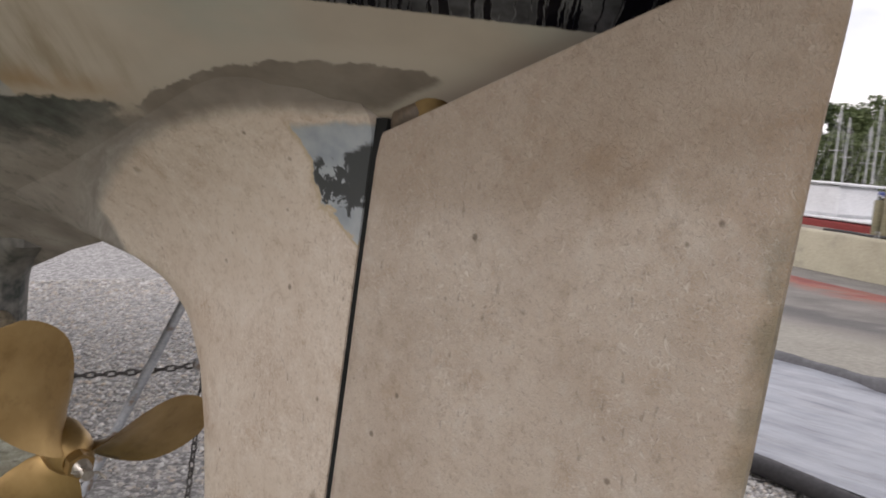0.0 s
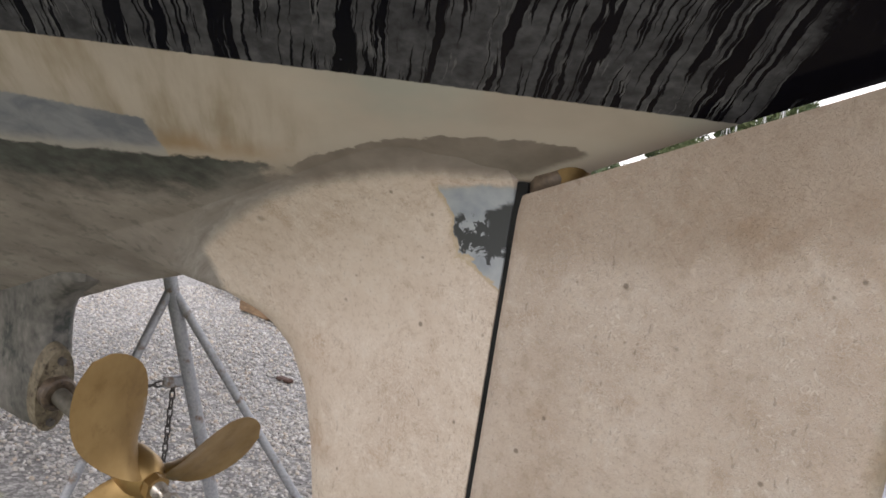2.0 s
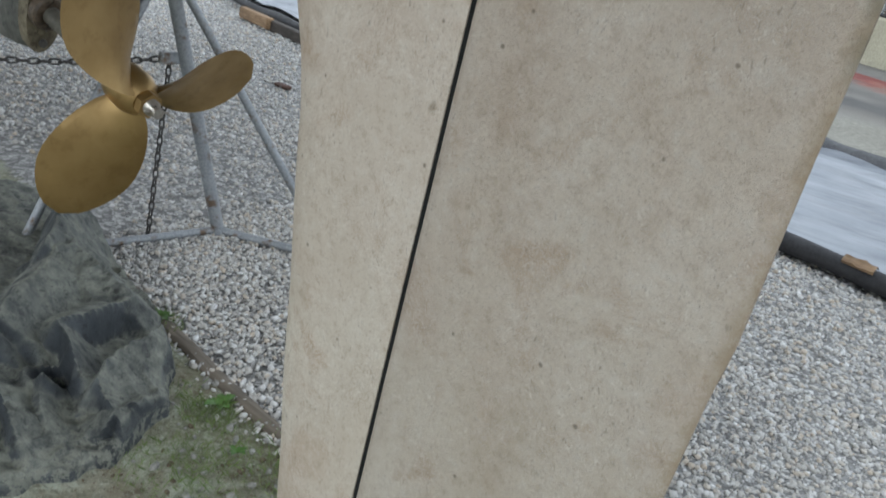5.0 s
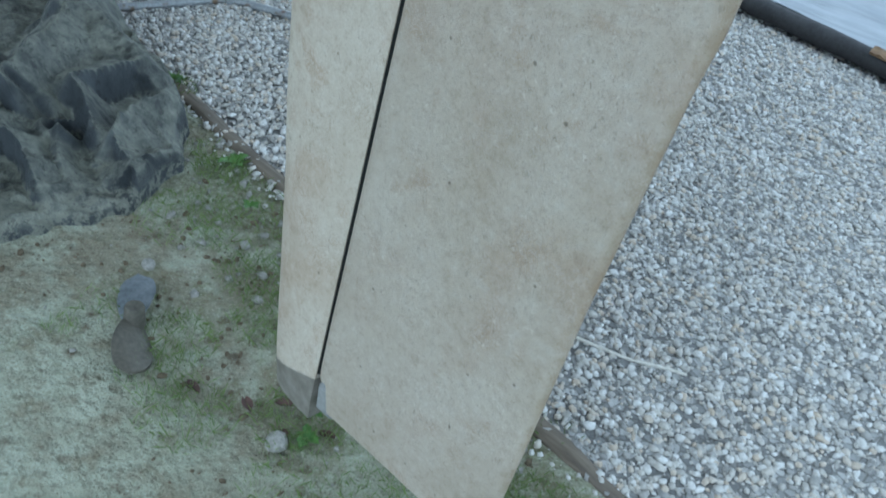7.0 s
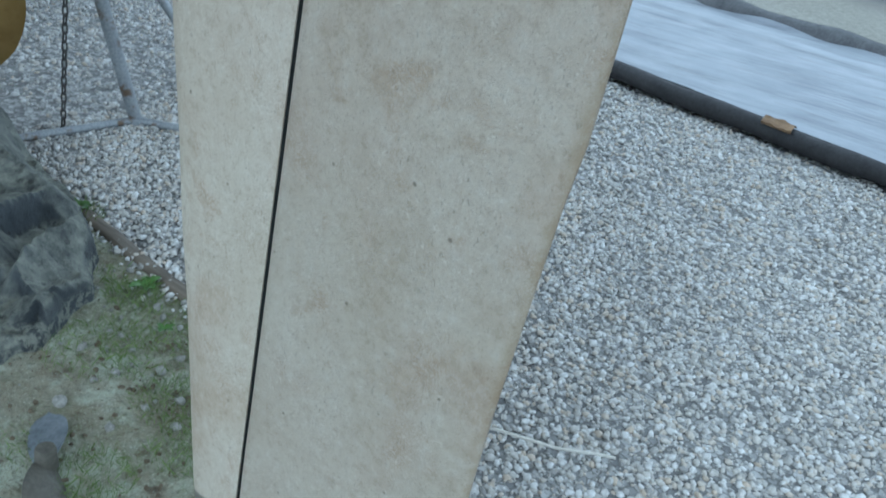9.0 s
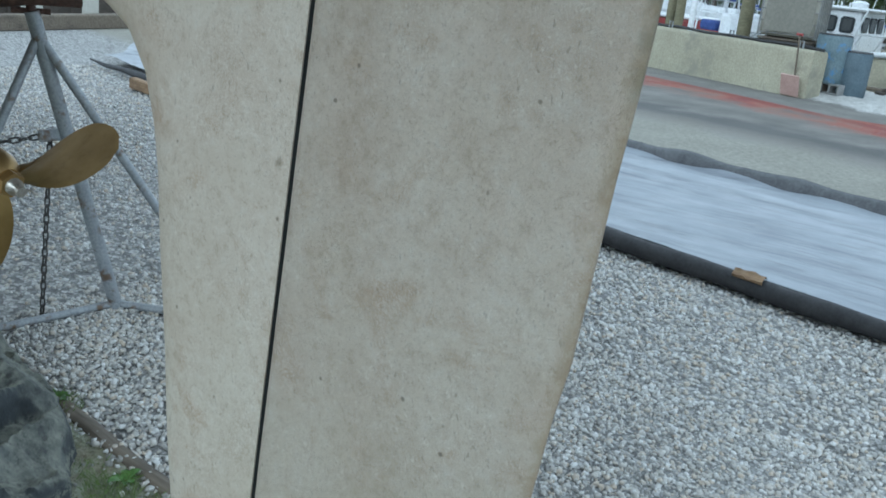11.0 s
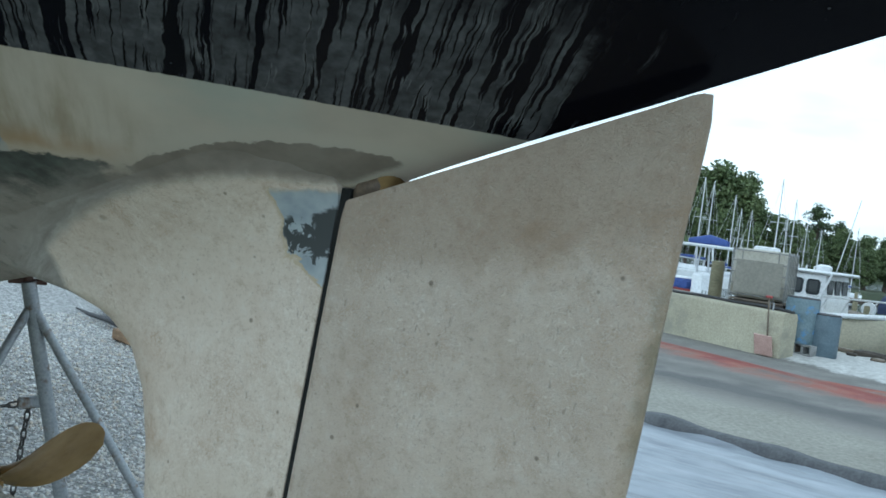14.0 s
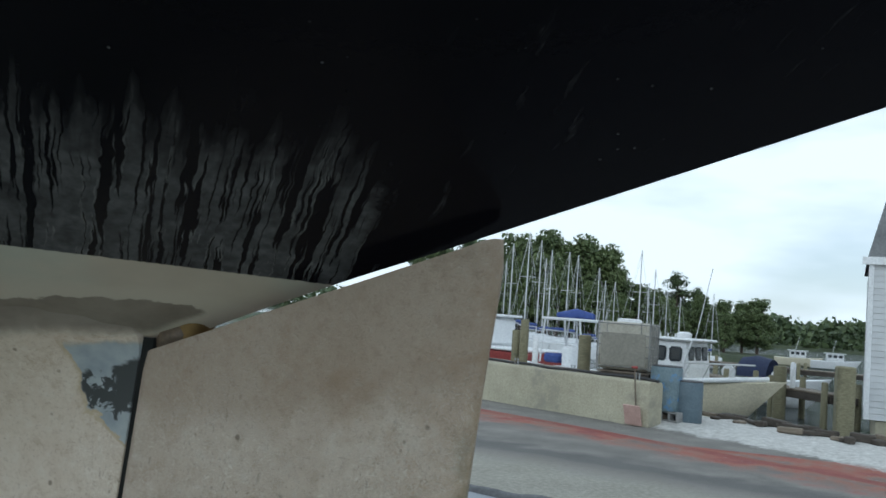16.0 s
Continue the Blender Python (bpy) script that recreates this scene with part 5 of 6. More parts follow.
drum((-3.42, 17.30, 0.30), M_DRUM, 0.31, 0.86, "faded blue plastic drum standing on cinder blocks")
drum((-3.02, 17.45, 0.10), M_DRUM_DARK, 0.29, 0.80, "grey-blue plastic drum beside the quay end")


def cinder_block(x, y, rz, z):
    g = G()
    L, D, H, t = 0.40, 0.20, 0.20, 0.035
    for yy in (-D / 2 + t / 2, D / 2 - t / 2):
        g.box((0, yy, H / 2), (L, t, H), None, 0.004)
    for xx in (-L / 2 + t / 2, 0, L / 2 - t / 2):
        g.box((xx, 0, H / 2), (t, D - 2 * t, H), None, 0.003)
    return single("cinder_block", g, M_BLOCK, "grey hollow concrete block under the drum", "block", "blocks under the drum", m=pose(x, y, z, 90, 0, rz))


cinder_block(-3.60, 17.17, -15, 0.20)
cinder_block(-3.22, 17.24, -20, 0.20)


def shovel():
    ob = thing("shovel", "red-handled shovel with a pale blade leaning on the wall", "shovel", along_wall(0.30, -0.10, 0.0), W_ANG)
    part("blade", G().box((0, -0.06, 0.20), (0.40, 0.03, 0.40), pose(0, 0, 0, -14), 0.012), worn("pinkish_plastic", (0.42, 0.27, 0.23), (0.55, 0.38, 0.33), 0.5), ob, "pinkish worn blade")
    part("handle", G().tube([(0, -0.11, 0.30), (-0.03, 0.04, 1.10)], 0.016, 8), M_TIMBER, ob, "wooden handle", True)
    part("grip", G().tube([(-0.09, 0.04, 1.12), (0.03, 0.04, 1.12)], 0.025, 8), M_RED, ob, "red grip", True)


shovel()


def piling(x, y, z0, h, r, label="weathered wooden mooring piling"):
    rows = [(x + 0.01 * math.sin(3 * z), y, z0 + h * z) for z in np.linspace(0, 1, 7)]
    single("piling", G().tube(rows + [(x, y, z0 + h + 0.02)], [r * 1.05] + [r] * 5 + [r * 0.97, r * 0.8], 14), M_PILE, label, "piling", "pilings along the quay", smooth=True)


for x, y, h, r in ((-5.50, 18.35, 1.62, 0.14), (-7.10, 18.75, 1.86, 0.10), (-7.34, 18.85, 1.60, 0.10), (-10.6, 20.6, 1.9, 0.11)):
    piling(x, y, -0.9, h + 0.9, r)
rod("white_pipe", [(-6.66, 18.4, 0.83), (-6.66, 18.4, 1.5), (-6.66, 18.4, 1.53)], [0.065, 0.065, 0.04], M_WHITE, "white plastic pipe post on the quay", "post", 12)


def square_post(x, y, top, w):
    g = G().box((0, 0, (top - 1.0) / 2), (w, w, top + 1.0), None, 0.03)
    single("square_post", g, M_PILE, "thick greenish squared timber post by the bank", "post", "squared posts by the bank", m=pose(x, y, 0, 0, 0, 14))


square_post(-0.33, 19.85, 1.40, 0.36)

for i in range(9):
    a = along_wall(0.4 + 0.55 * i, 0.2, 0.86)
    if i % 3 == 0:
        rod("mooring_staple", [(a[0], a[1], 0.84), (a[0], a[1], 1.0), (a[0] - 0.08, a[1] + 0.03, 1.0), (a[0] - 0.08, a[1] + 0.03, 0.84)], 0.016, M_STEEL, "bent steel mooring staple on the wall", "mooring staple", 8)
hose = [along_wall(a, 0.25 + 0.10 * math.sin(a * 1.9), 0.885 + 0.02 * abs(math.sin(a * 2.3))) for a in np.linspace(-0.02, 5.2, 50)]
rod("hose", hose, 0.028, M_RUBBER, "black hose lying along the wall top", "hose", 8)


# ---- boats in the water ----
def hull_mesh(L, W, H, sheer=0.25, flare=0.75):
    """A boat hull along x, bow at +x, closed by a deck."""
    rows = []
    for t in np.linspace(0, 1, 20):
        x = -L / 2 + L * t
        half = W / 2 * (1 - max(0.0, (t - 0.45) / 0.55) ** 2.2) * (0.92 + 0.08 * min(1, t * 4))
        top = H + sheer * max(0, t - 0.35) ** 2 * 2
        low = 0.0 + 0.45 * H * max(0, (t - 0.8) / 0.2) ** 2
        sec = [(0, low - 0.2), (0.45 * flare, low - 0.12), (flare, low + 0.05), (flare + 0.6 * (1 - flare), low + 0.5 * (top - low)), (1.0, top - 0.03), (1.0, top), (0.93, top + 0.02), (0, top + 0.05)]
        rake = 0.13 * L * max(0.0, (t - 0.6) / 0.4) ** 2
        slide = [rake * ((z - low + 0.2) / (top - low + 0.25) - 0.6) for _, z in sec]
        rows.append([(x + r, half * a, z) for r, (a, z) in zip(slide, sec)] + [(x + r, -half * a, z) for r, (a, z) in reversed(list(zip(slide, sec))[1:-1])])
    g = G().grid(rows, True)
    k = len(rows[0])
    g.f += [tuple(range(k)), tuple(19 * k + j for j in range(k))]
    return g


def work_boat():
    ob = thing("work_boat", "moored cabin workboat with tan hull and white wheelhouse", "boat", (-6.1, 25.7, -0.45), -12)
    part("hull", hull_mesh(7.6, 2.3, 0.85, 0.35), M_TAN, ob, "tan hull", True)
    part("rub_rail", G().tube([(-3.7, -1.13, 0.84), (-1, -1.17, 0.86), (1.2, -1.12, 0.93), (2.6, -0.75, 1.08), (3.7, -0.02, 1.2)], 0.07, 8), M_WHITE, ob, "white rub rail", True)
    part("deck_edge", G().box((-0.9, 0, 0.88), (5.2, 2.0, 0.06), None, 0.02), M_WHITE, ob)
    cx = 0.92
    cab = part("wheelhouse", G().grid([[(cx + a * f, b * g_, z) for a, b in ((-0.8, -0.75), (0.75, -0.75), (0.75, 0.75), (-0.8, 0.75))] for z, f, g_ in ((0.85, 1.05, 1.05), (1.35, 1.03, 1.03), (2.02, 0.93, 0.95), (2.04, 0.90, 0.92))], True), M_WHITE, ob, "white wheelhouse", False)
    for x in (-0.52, -0.05, 0.42):
        part("window", G().box((cx + x, -0.765, 1.68), (0.36, 0.05, 0.42), pose(0, 0, 0), 0.06), M_GLASS, cab, "dark window")
    for y in (-0.45, 0.0, 0.45):
        part("window", G().box((cx + 0.74, y, 1.70), (0.05, 0.36, 0.42), None, 0.04), M_GLASS, cab, "dark window")
    part("roof", G().box((cx - 0.05, 0, 2.09), (2.0, 1.75, 0.09), None, 0.04), M_WHITE, cab)
    for x in np.linspace(-0.95, 0.85, 9):
        part("roof_rail_post", G().tube([(cx + x, -0.8, 2.12), (cx + x, -0.8, 2.24)], 0.028, 6), M_WHITE, cab)
    part("radar", G().tube([(cx + 0.3, 0, 2.12), (cx + 0.3, 0, 2.25), (cx + 0.3, 0, 2.31)], [0.2, 0.22, 0.1], 14), M_WHITE, cab, "white radar dome", True)
    part("antenna", G().tube([(cx + 0.9, -0.6, 2.1), (cx + 1.3, -0.6, 4.1)], 0.013, 6), M_WHITE, cab, "white whip antenna")
    part("outrigger", G().tube([(cx + 0.55, -0.9, 0.95), (cx + 0.95, -0.9, 2.1)], 0.03, 6), M_WHITE, ob)
    part("engine_box", G().box((cx - 1.6, 0, 1.08), (0.9, 1.1, 0.42), None, 0.06), M_WHITE, ob)
    for x in (1.6, 2.1, 2.7):
        part("bow_rail_post", G().tube([(x, -0.9 + 0.35 * (x - 1.6), 1.0), (x + 0.25, -0.9 + 0.35 * (x - 1.6), 1.5)], 0.022, 6), M_ALU, ob)
    part("bow_rail", G().tube([(1.3, -0.95, 1.45), (2.4, -0.75, 1.5), (3.4, -0.25, 1.55)], 0.022, 6), M_ALU, ob)
    # a dark box paints the recess's shade on the hull side
    part("port_hole", G().box((-1.9, -1.12, 0.38), (0.5, 0.1, 0.32), None, 0.04), M_DARK, ob, "dark recess")


work_boat()


def small_cruiser():
    ob = thing("cruiser", "small white boat with a navy canvas cover at the pier", "boat", (-4.0, 33.5, -0.45), -10)
    part("hull", hull_mesh(4.6, 1.8, 0.75, 0.3), M_WHITE, ob, "white hull", True)
    part("canvas", G().grid([[(x, 0.8 * math.cos(a), 0.9 + 0.75 * math.sin(a) * (1 - 0.25 * abs(x))) for a in np.linspace(0, math.pi, 12)] for x in (-0.5, -0.42, 0.0, 0.45, 0.55)]), M_BLUE, ob, "navy canvas cover", True)
    part("bow_light", G().tube([(0.85, -0.7, 0.7), (0.85, -0.7, 1.1), (0.85, -0.7, 1.22)], [0.12, 0.14, 0.02], 12), M_WHITE, ob)
    part("wheel_cover", G().tube([(-0.75, -0.92, 1.0), (-0.75, -0.80, 1.0)], 0.24, 20), M_WHITE, ob, "white round cover")


small_cruiser()


def t_top_boat():
    p = along_wall(8.6, 7.5, -0.4)
    ob = thing("fishing_boat", "white open fishing boat with a pipe-framed hardtop", "boat", p, W_ANG)
    ob.scale = (0.72, 0.72, 0.98)
    part("hull", hull_mesh(6.2, 2.0, 0.72, 0.3), M_WHITE, ob, "white hull", True)
    part("hardtop", G().box((-0.3, 0, 2.42), (2.4, 1.7, 0.09), None, 0.03), M_WHITE, ob, "white hardtop")
    for x, y in ((-1.4, -0.8), (0.8, -0.8), (-1.4, 0.8), (0.8, 0.8)):
        part("top_post", G().tube([(x * 1.1, y, 1.0), (x, y, 1.7), (x * 0.9, y, 2.4)], 0.04, 8), M_WHITE, ob)
    part("console", G().box((-0.2, 0, 1.15), (0.55, 0.7, 0.8), None, 0.08), M_WHITE, ob)
    for x in (-1.1, 0.2, 0.9):
        part("brace_pipe", G().tube([(x - 0.25, -0.95, 0.75), (x - 0.2, -0.95, 1.3), (x + 0.1, -0.92, 1.75), (x + 0.15, -0.88, 2.4)], 0.045, 8), M_WHITE, ob, "white bent pipe", True)
    part("cushion", G().box((0.6, 0, 1.15), (0.8, 1.0, 0.3), None, 0.08), M_BRIGHT_BLUE, ob)
    for i in range(6):
        part("rod_holder", G().tube([(-1.3 + 0.4 * i, -0.85, 2.45), (-1.35 + 0.4 * i, -0.88, 2.75)], 0.02, 6), M_ALU, ob)
    part("cover_roll", G().tube([(-1.2, -0.2, 2.55), (-0.2, -0.2, 2.62), (0.5, -0.2, 2.56), (0.9, -0.2, 2.55)], [0.10, 0.17, 0.13, 0.08], 10), M_BRIGHT_BLUE, ob, "blue rolled canvas", True)


t_top_boat()


def red_boat():
    ob = thing("cabin_boat", "motorboat with maroon hull, white cabin and dark windows", "boat", (-14.2, 31.2, -0.4), W_ANG)
    part("hull", hull_mesh(8.0, 2.6, 1.05, 0.3), M_RED, ob, "maroon hull", True)
    part("rub_rail", G().box((-0.6, 0, 1.16), (6.4, 2.5, 0.10), None, 0.03), M_WHITE, ob, "white deck edge")
    part("cabin", G().box((0.2, 0, 1.75), (3.0, 1.9, 1.1), None, 0.12), M_WHITE, ob, "white cabin")
    part("roof", G().box((0.2, 0, 2.34), (3.4, 2.1, 0.1), None, 0.04), M_WHITE, ob)
    for x in (-0.9, -0.1, 0.7, 1.4):
        part("window", G().box((x, -0.96, 1.9), (0.55, 0.03, 0.42), None, 0.05), M_GLASS, ob, "dark window")


red_boat()

def sailing_yacht():
    ob = thing("sailing_yacht", "moored white sailing yacht with bare mast", "yacht", (0, 0, 0), 0, "yachts in the marina")
    part("hull", hull_mesh(8.5, 2.6, 1.1, 0.3), M_WHITE, ob, "white hull", True)
    part("cabin", G().box((0.2, 0, 1.35), (3.2, 1.6, 0.5), None, 0.12), M_WHITE, ob)
    part("mast", G().tube([(0.6, 0, 1.0), (0.6, 0, 10.0)], [0.072, 0.05], 8), M_ALU, ob, "bare aluminium mast")
    part("boom", G().tube([(0.6, 0, 2.2), (-2.8, 0, 2.3)], 0.06, 8), M_ALU, ob)
    part("sail_cover", G().tube([(0.5, 0, 2.38), (-1.2, 0, 2.42), (-2.7, 0, 2.42)], [0.16, 0.13, 0.07], 8), M_BRIGHT_BLUE, ob, "blue sail cover", True)
    part("spreader", G().tube([(0.6, -0.7, 6.2), (0.6, 0.7, 6.2)], 0.025, 6), M_ALU, ob)
    for a, b in (((4.2, 0, 1.3), (0.6, 0, 9.9)), ((-4.1, 0, 1.2), (0.6, 0, 9.9))):
        part("stay", G().tube([a, b], 0.012, 4), M_ALU, ob)
    for y in (-1.2, 1.2):
        part("shroud", G().tube([(0.6, y, 1.1), (0.6, y * 0.58, 6.2), (0.6, 0, 9.9)], 0.012, 4), M_ALU, ob)
    return ob


yacht = sailing_yacht()
MASTS = [(-29.0, 62, 0.78, 85), (-27.4, 60, 0.70, 80), (-25.9, 61, 0.79, 75), (-24.5, 61, 0.88, 95), (-23.6, 61, 0.82, 85), (-22.6, 61, 0.75, 100), (-21.4, 61, 0.74, 80), (-20.6, 61, 0.72, 95), (-19.1, 61, 0.635, 75), (-18.8, 62, 0.55, 90), (-17.8, 61, 0.54, 85), (-16.1, 61, 0.77, 80), (-15.6, 62, 0.55, 95), (-15.1, 61, 0.64, 70), (-14.1, 61, 0.49, 85), (-13.1, 61, 0.456, 100), (-11.0, 61, 0.495, 80), (-24.0, 63, 0.70, 70), (-26.6, 62, 0.66, 100)]
first = True
for x, y, s, rz in MASTS:
    m = pose(x, y, -0.45, 0, 0, rz) @ Matrix.Diagonal((s, s, s, 1))
    if first:
        yacht.matrix_basis = m
        first = False
    else:
        c = copy_thing(yacht, pose(x, y, -0.45, 0, 0, rz))
        c.scale = (s, s, s)


# ---- piers ----
def pier(p, q, z, w):
    p, q = Vector((*p, z)), Vector((*q, z))
    d = q - p
    m = Matrix.Translation(p) @ Matrix.Rotation(math.atan2(d.y, d.x), 4, "Z")
    ob = thing("pier", "weathered grey timber pier on pilings", "pier", (0, 0, 0), 0, "marina piers")
    ob.matrix_basis = m
    L = d.length
    board = G().box((0, 0, 0), (0.17, w, 0.05), None, 0.006).mesh("plank", M_TIMBER)
    for i in range(int(L / 0.19)):
        o = new("plank", board)
        o.parent, o.matrix_parent_inverse = ob, Matrix()
        o.matrix_basis = pose(0.1 + i * 0.19, 0, 0)
    for y in (-w / 2 + 0.05, w / 2 - 0.05):
        part("beam", G().box((L / 2, y, -0.14), (L, 0.09, 0.20), None, 0.01), M_TIMBER_DARK, ob)
    post = G().tube([(0, 0, -1.6), (0, 0, 0.30), (0, 0, 0.34)], [0.10, 0.09, 0.07], 12).mesh("post", M_PILE, True, 40)
    for i in range(int(L / 2.4) + 1):
        for y in (-w / 2 - 0.1, w / 2 + 0.1):
            o = new("post", post)
            o.parent, o.matrix_parent_inverse = ob, Matrix()
            o.matrix_basis = pose(0.3 + 2.4 * i, y, 0)


pier((-7.5, 34.0), (-0.7, 26.6), 0.42, 0.9)
pier((-14.0, 52.0), (0.0, 50.0), 0.3, 1.2)
single("white_post", G().tube([(-2.22, 28.0, 0.40), (-2.22, 28.0, 1.15), (-2.22, 28.0, 1.2)], [0.08, 0.08, 0.04], 12), M_WHITE, "white plastic-sleeved post by the pier", "post", smooth=True)


piling(-2.55, 27.7, -1.4, 2.45, 0.19, "thick dark mooring piling beside the pier")


def far_boat(x, y, rz, mat, label):
    ob = thing("motor_boat", label, "boat", (x, y, 0.30), rz, "boats at the far pier")
    ob.scale = (0.47, 0.47, 0.47)
    part("hull", hull_mesh(5.5, 2.0, 0.95, 0.3), mat, ob, "", True)
    part("cabin", G().box((0, 0, 1.45), (2.0, 1.5, 0.9), None, 0.1), M_WHITE, ob)
    part("roof", G().box((0, 0, 1.95), (2.5, 1.7, 0.08), None, 0.03), M_WHITE, ob)
    for xx in (-0.6, 0.0, 0.6):
        part("window", G().box((xx, -0.76, 1.6), (0.42, 0.03, 0.35), None, 0.03), M_GLASS, ob, "dark window")
    part("mast", G().tube([(-0.3, 0, 1.95), (0.1, 0, 3.6)], 0.03, 6), M_ALU, ob)


far_boat(-3.0, 56, 8, M_WHITE, "white cabin cruiser at the far pier")
far_boat(-5.1, 57, 5, M_TAN, "tan-hulled boat on the far pier")
far_boat(-11.5, 57, -20, M_WHITE, "white cabin cruiser at the far pier")


# ---- bank rubble ----
for i in range(26):
    t = i / 25
    x = -2.9 + 4.2 * t + rng.uniform(-0.12, 0.12)
    y = shore(x) - 0.15 - rng.uniform(0, 1.3) * rng.random()
    s = (rng.uniform(0.18, 0.65), rng.uniform(0.10, 0.22), rng.uniform(0.06, 0.17))
    g = G().box((0, 0, 0), s, None, 0.02)
    mat = M_TIMBER_DARK if i % 5 else M_TIMBER
    single("timber_block", g, mat, "dark wet timber offcut on the shell bank", "timber", "timbers along the bank", m=pose(x, y, 0.10 + s[2] / 2, rng.uniform(-4, 4), rng.uniform(-4, 4), rng.uniform(-60, 25)))


# ---- shed with pale siding ----
def shed():
    ob = thing("shed", "pale grey clapboard shed with a shingle roof over the water", "shed", (0.0, 22.0, 0.2), 3)
    W, D, H = 7.0, 6.0, 3.55
    part("wall", G().box((W / 2, D / 2, H / 2), (W - 0.06, D - 0.06, H), None, 0.01), M_SIDING, ob)
    board = G().box((0, 0, 0), (W, 0.03, 0.145), None, 0.004)
    me = board.mesh("siding_board", M_SIDING)
    me2 = G().box((0, 0, 0), (0.03, D, 0.145), None, 0.004).mesh("siding_board", M_SIDING)
    for i in range(25):
        o = new("siding_board", me)
        o.parent, o.matrix_parent_inverse = ob, Matrix()
        o.matrix_basis = pose(W / 2 + 0.02, 0.008, 0.07 + 0.142 * i, -5)
        o = new("siding_board", me2)
        o.parent, o.matrix_parent_inverse = ob, Matrix()
        o.matrix_basis = pose(0.008, D / 2, 0.07 + 0.142 * i, 0, 5)
    part("corner_board", G().box((0.0, 0.0, H / 2), (0.11, 0.11, H), None, 0.006), M_WHITE, ob, "white corner board")
    part("fascia", G().box((W / 2, -0.10, H + 0.05), (W + 0.4, 0.05, 0.18), None, 0.006), M_WHITE, ob, "white fascia board")
    rf = G()
    rf.grid([[(-e + i, -e + i, z), (W + e - i, -e + i, z), (W + e - i, D + e - i, z), (-e + i, D + e - i, z)] for e, i, z in ((0.10, 0.0, H + 0.10), (0.10, 0.02, H + 0.18), (0.0, 0.35, H + 1.9), (0.0, 1.5, H + 3.2))], True)
    rf.f.append((12, 13, 14, 15))
    part("roof", rf, M_ROOF, ob, "grey shingle roof")
    part("foundation", G().box((W / 2 + 0.1, D / 2, -0.45), (W - 0.2, D - 0.1, 0.9), None, 0.02), M_CONCRETE, ob, "concrete base")


shed()


# ---- trees and far woods ----
def leaf_quads(v, f, c, r, n, size):
    for _ in range(n):
        d = rng.normal(0, 1, 3)
        d *= r * rng.random() ** 0.4 / np.linalg.norm(d)
        p = np.array(c) + d * np.array([1, 1, 0.7])
        a, b = rng.normal(0, 1, 3), rng.normal(0, 1, 3)
        a /= np.linalg.norm(a)
        b -= a * (a @ b)
        b /= np.linalg.norm(b)
        s = size * rng.uniform(0.5, 1.3)
        k = len(v)
        v += [tuple(p - a * s), tuple(p + b * s * 0.6), tuple(p + a * s), tuple(p - b * s * 0.6)]
        f.append((k, k + 1, k + 2, k + 3))


def tree(name, label, h, spread, clumps, leaves, mat, bare, group):
    ob = thing(name, label, "tree", (0, 0, 0), 0, group)
    bend = rng.uniform(-0.3, 0.3, 2)
    spine = [Vector((bend[0] * t * t, bend[1] * t * t, h * t)) for t in np.linspace(0, 1, 8)]
    part("trunk", G().tube(spine, [0.24 * (1 - 0.8 * t) + 0.03 for t in np.linspace(0, 1, 8)], 9), M_BARK, ob, "", True)
    v, f = [], []
    limbs = G()
    for i in range(clumps):
        t = bare + (1 - bare) * (i + rng.random()) / clumps
        base = Vector((bend[0] * t * t, bend[1] * t * t, h * t * 0.97))
        a = rng.uniform(0, 6.283)
        wide = spread * (1.05 - 0.75 * ((t - bare) / (1 - bare)) ** 1.6) * rng.uniform(0.45, 1.0)
        tip = base + Vector((wide * math.cos(a), wide * math.sin(a), rng.uniform(-0.1, 0.9)))
        limbs.tube([base, base.lerp(tip, 0.5) + Vector((0, 0, 0.15)), tip], [0.07, 0.05, 0.02], 5)
        leaf_quads(v, f, tip, rng.uniform(0.55, 1.15), leaves, 0.15)
        leaf_quads(v, f, base.lerp(tip, 0.55), rng.uniform(0.5, 0.95), leaves // 2, 0.17)
    part("limb", limbs, M_BARK, ob, "", True)
    me = bpy.data.meshes.new("crown")
    me.from_pydata(v, [], f)
    me.materials.append(mat)
    part("crown", me, mat, ob)
    return ob


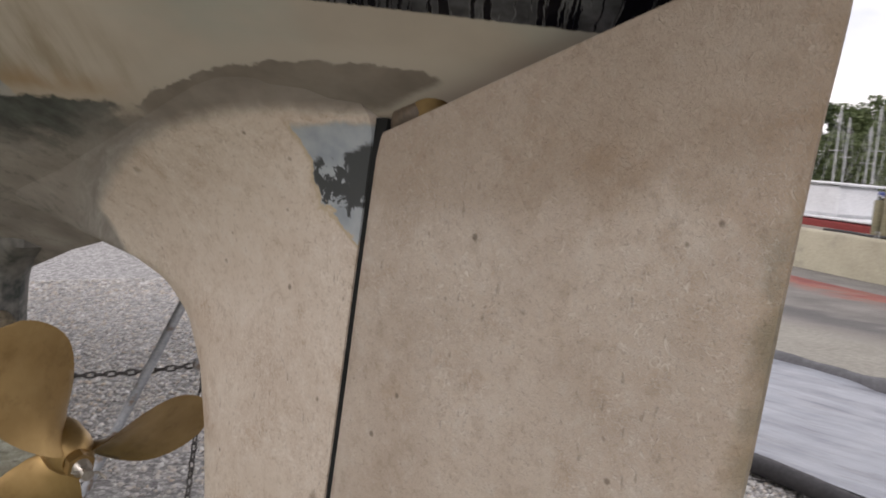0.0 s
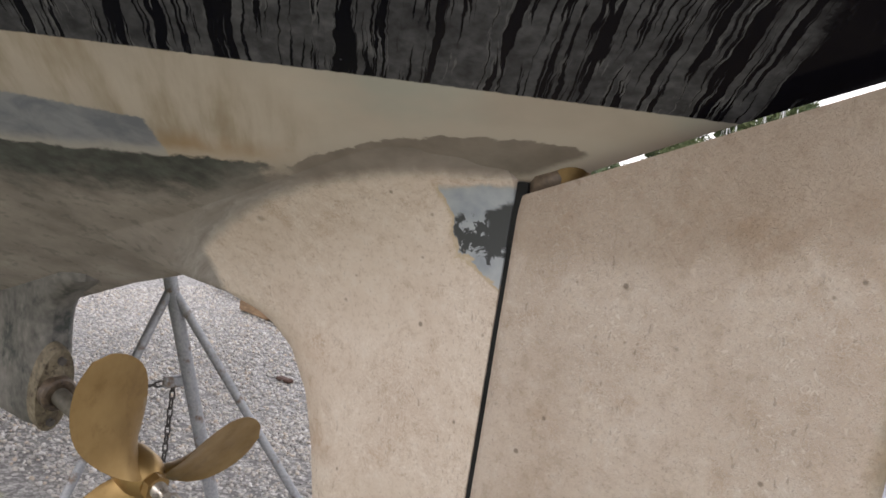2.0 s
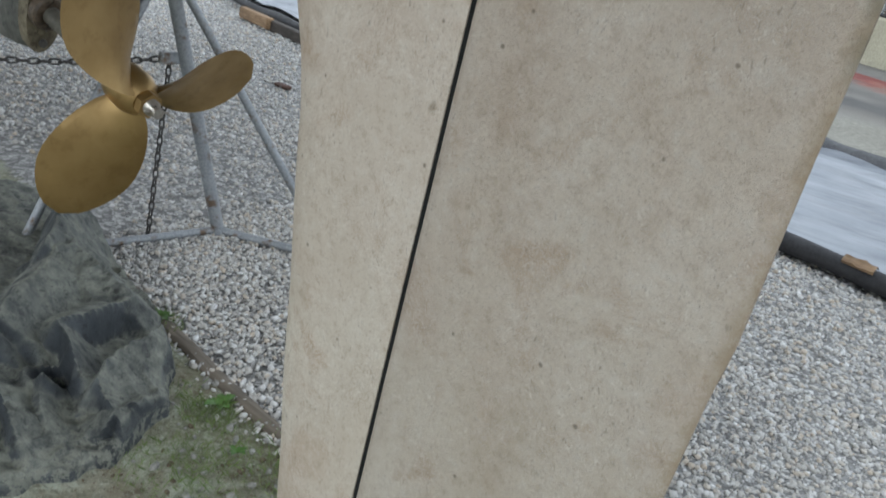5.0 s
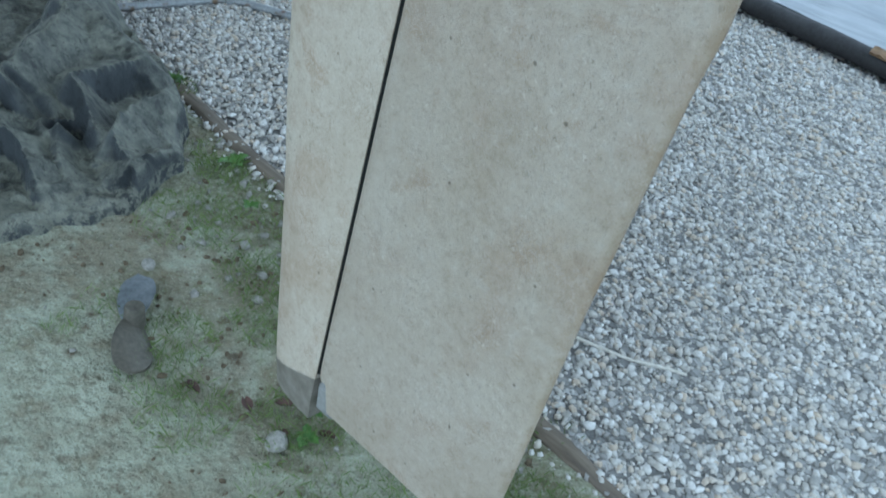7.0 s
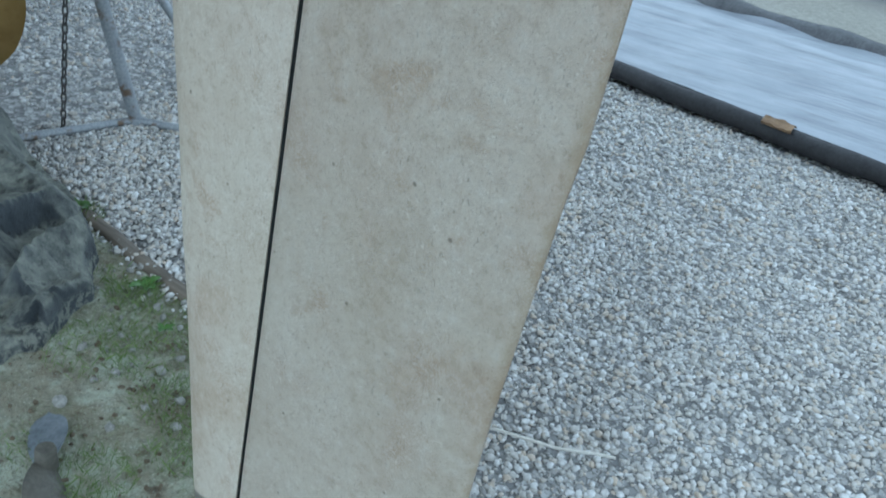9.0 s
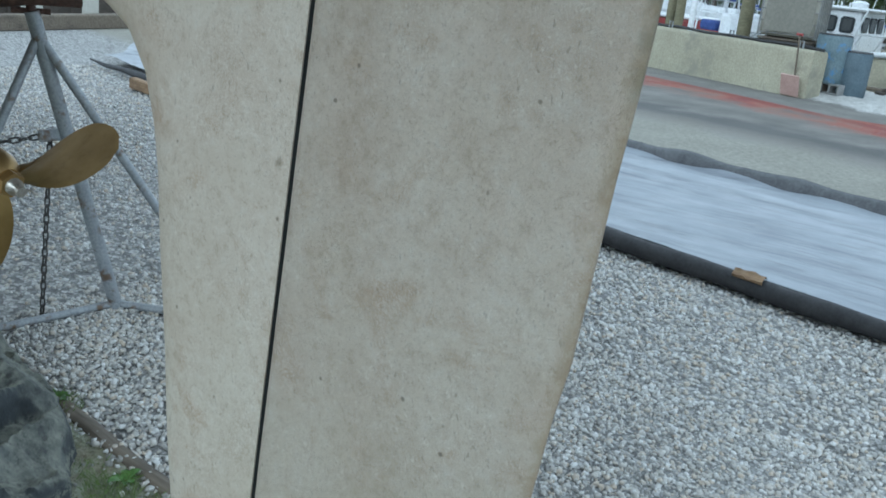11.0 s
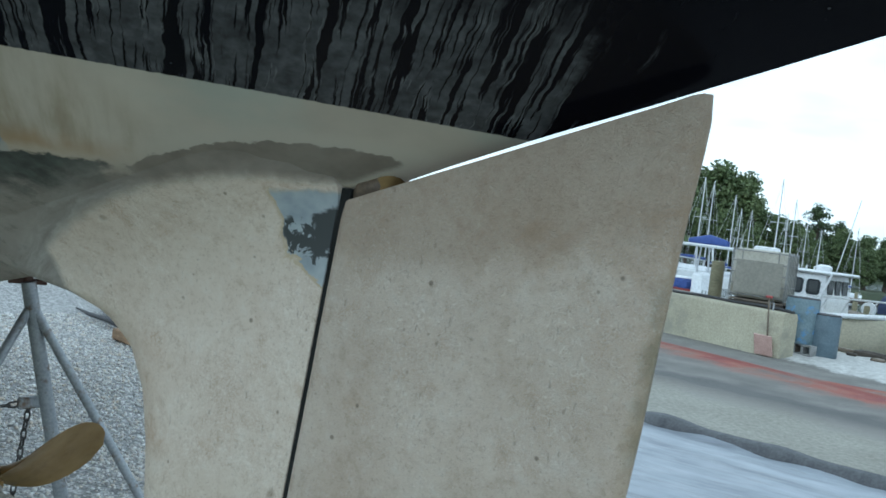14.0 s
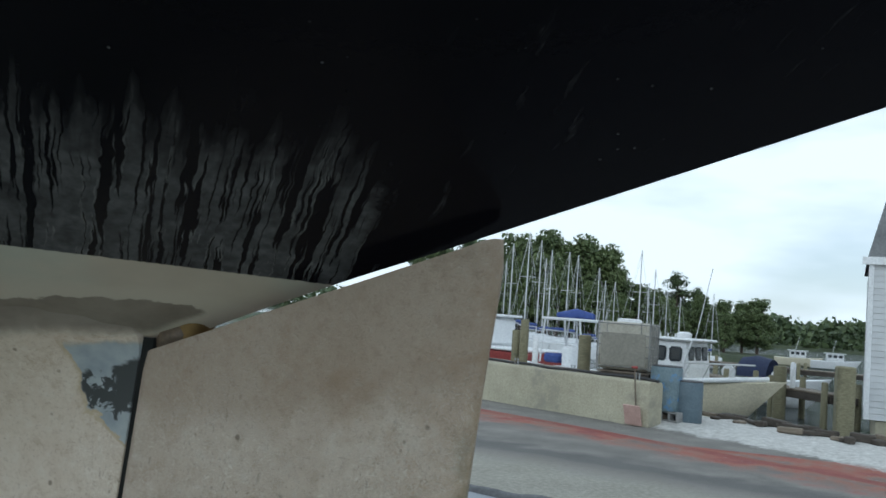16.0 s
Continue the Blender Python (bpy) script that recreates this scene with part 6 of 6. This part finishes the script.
kinds = [
    tree("pine_tree", "tall pine with an open ragged crown", 12.0, 2.9, 34, 130, M_LEAF, 0.40, "trees on the far shore"),
    tree("pine_tree", "tall pine with an open ragged crown", 10.5, 2.6, 22, 130, M_LEAF, 0.5, "trees on the far shore"),
    tree("broadleaf_tree", "rounded green broadleaf tree on the far shore", 7.5, 2.7, 40, 170, M_LEAF2, 0.16, "trees on the far shore"),
]
TOPS = [(-47, 86, 0, 10.5), (-44, 84, 2, 9.6), (-41, 86, 0, 10.2), (-37.8, 84, 2, 9.6), (-36.2, 87, 0, 10.2), (-34.6, 84, 2, 10.3), (-33.2, 87, 1, 10.6), (-31.6, 84, 2, 10.7), (-29.7, 86, 1, 9.6), (-27.9, 84, 2, 10.3), (-26.0, 85, 2, 9.6), (-24.3, 84, 2, 6.9), (-22.4, 85, 2, 6.0), (-20.6, 84, 2, 5.6), (-18.6, 84, 1, 7.3), (-16.9, 84, 1, 6.0), (-16.2, 83, 2, 5.2), (-14.4, 84, 2, 4.9), (-12.6, 84, 2, 4.9), (-11.3, 84, 2, 5.2), (-19.0, 82, 2, 4.8), (-40, 80, 2, 6.4), (-36, 80, 2, 6.6), (-32, 79, 2, 6.8), (-28.5, 79, 2, 6.6), (-25.5, 80, 2, 5.8), (-22.5, 79, 2, 4.4), (-17.6, 80, 2, 4.0), (-13.6, 81, 2, 3.7), (-30.0, 81, 2, 8.2), (-34.0, 81, 2, 7.8)]
TALL = (12.4, 10.9, 7.9)
SPOTS = [(x, y, k, (z - ground_height(x, y)) / TALL[k]) for x, y, k, z in TOPS]
used = set()
for x, y, k, s in SPOTS:
    z = ground_height(x, y) - 0.1
    if k not in used:
        used.add(k)
        kinds[k].matrix_basis = pose(x, y, z, 0, 0, 0)
        kinds[k].scale = (s, s, s)
    else:
        c = copy_thing(kinds[k], pose(x, y, z, 0, 0, rng.uniform(0, 360)))
        c.scale = (s, s, s)


def far_woods():
    v, f = [], []
    for _ in range(1500):
        x = rng.uniform(-170, 120)
        y = rng.uniform(206, 250)
        h = 6.5 + 2.2 * noise.noise(Vector((x * 0.03, 0, 0))) + 1.0 * noise.noise(Vector((x * 0.12, 3, 0)))
        leaf_quads(v, f, (x, y, rng.uniform(0.02, 1.0) * (h + 0.02 * (y - 215))), 2.2, 12, 0.9)
    me = bpy.data.meshes.new("far_woods")
    me.from_pydata(v, [], f)
    me.materials.append(M_LEAF)
    single("far_woods", me, M_LEAF, "low dark wooded shore in the distance", "woods", kind="stuff")
    b = G().grid([[(x, 262, 0.2), (x, 262, 6.0 + 2.0 * noise.noise(Vector((x * 0.03, 0, 0))))] for x in np.linspace(-180, 130, 60)]).grid([[(x, 270, 0.2), (x, 270, 6.0)] for x in (-180, 130)])
    single("backdrop", b, M_LEAF, "dark wooded hill in the distance", "backdrop", kind="structure")


far_woods()


# ---- yard to the far side: timber stacks ----
def stack():
    ob = thing("timber_stack", "stack of old beams with a faded yellow steel beam", "timber stack", (-14.0, 8.6, 0.0), 100)
    for i in range(5):
        part("beam", G().box((-2.5 + 1.3 * i, 0.5, 0.22), (0.28, 0.7, 0.44), None, 0.02), M_TIMBER_DARK, ob)
    part("steel_beam", G().box((0.3, 0.2, 0.62), (6.5, 0.3, 0.34), None, 0.03), M_YELLOW, ob, "faded yellow beam")
    part("long_beam", G().box((0, -0.75, 0.12), (7.5, 0.25, 0.24), None, 0.02), M_TIMBER, ob, "grey long beam")


stack()
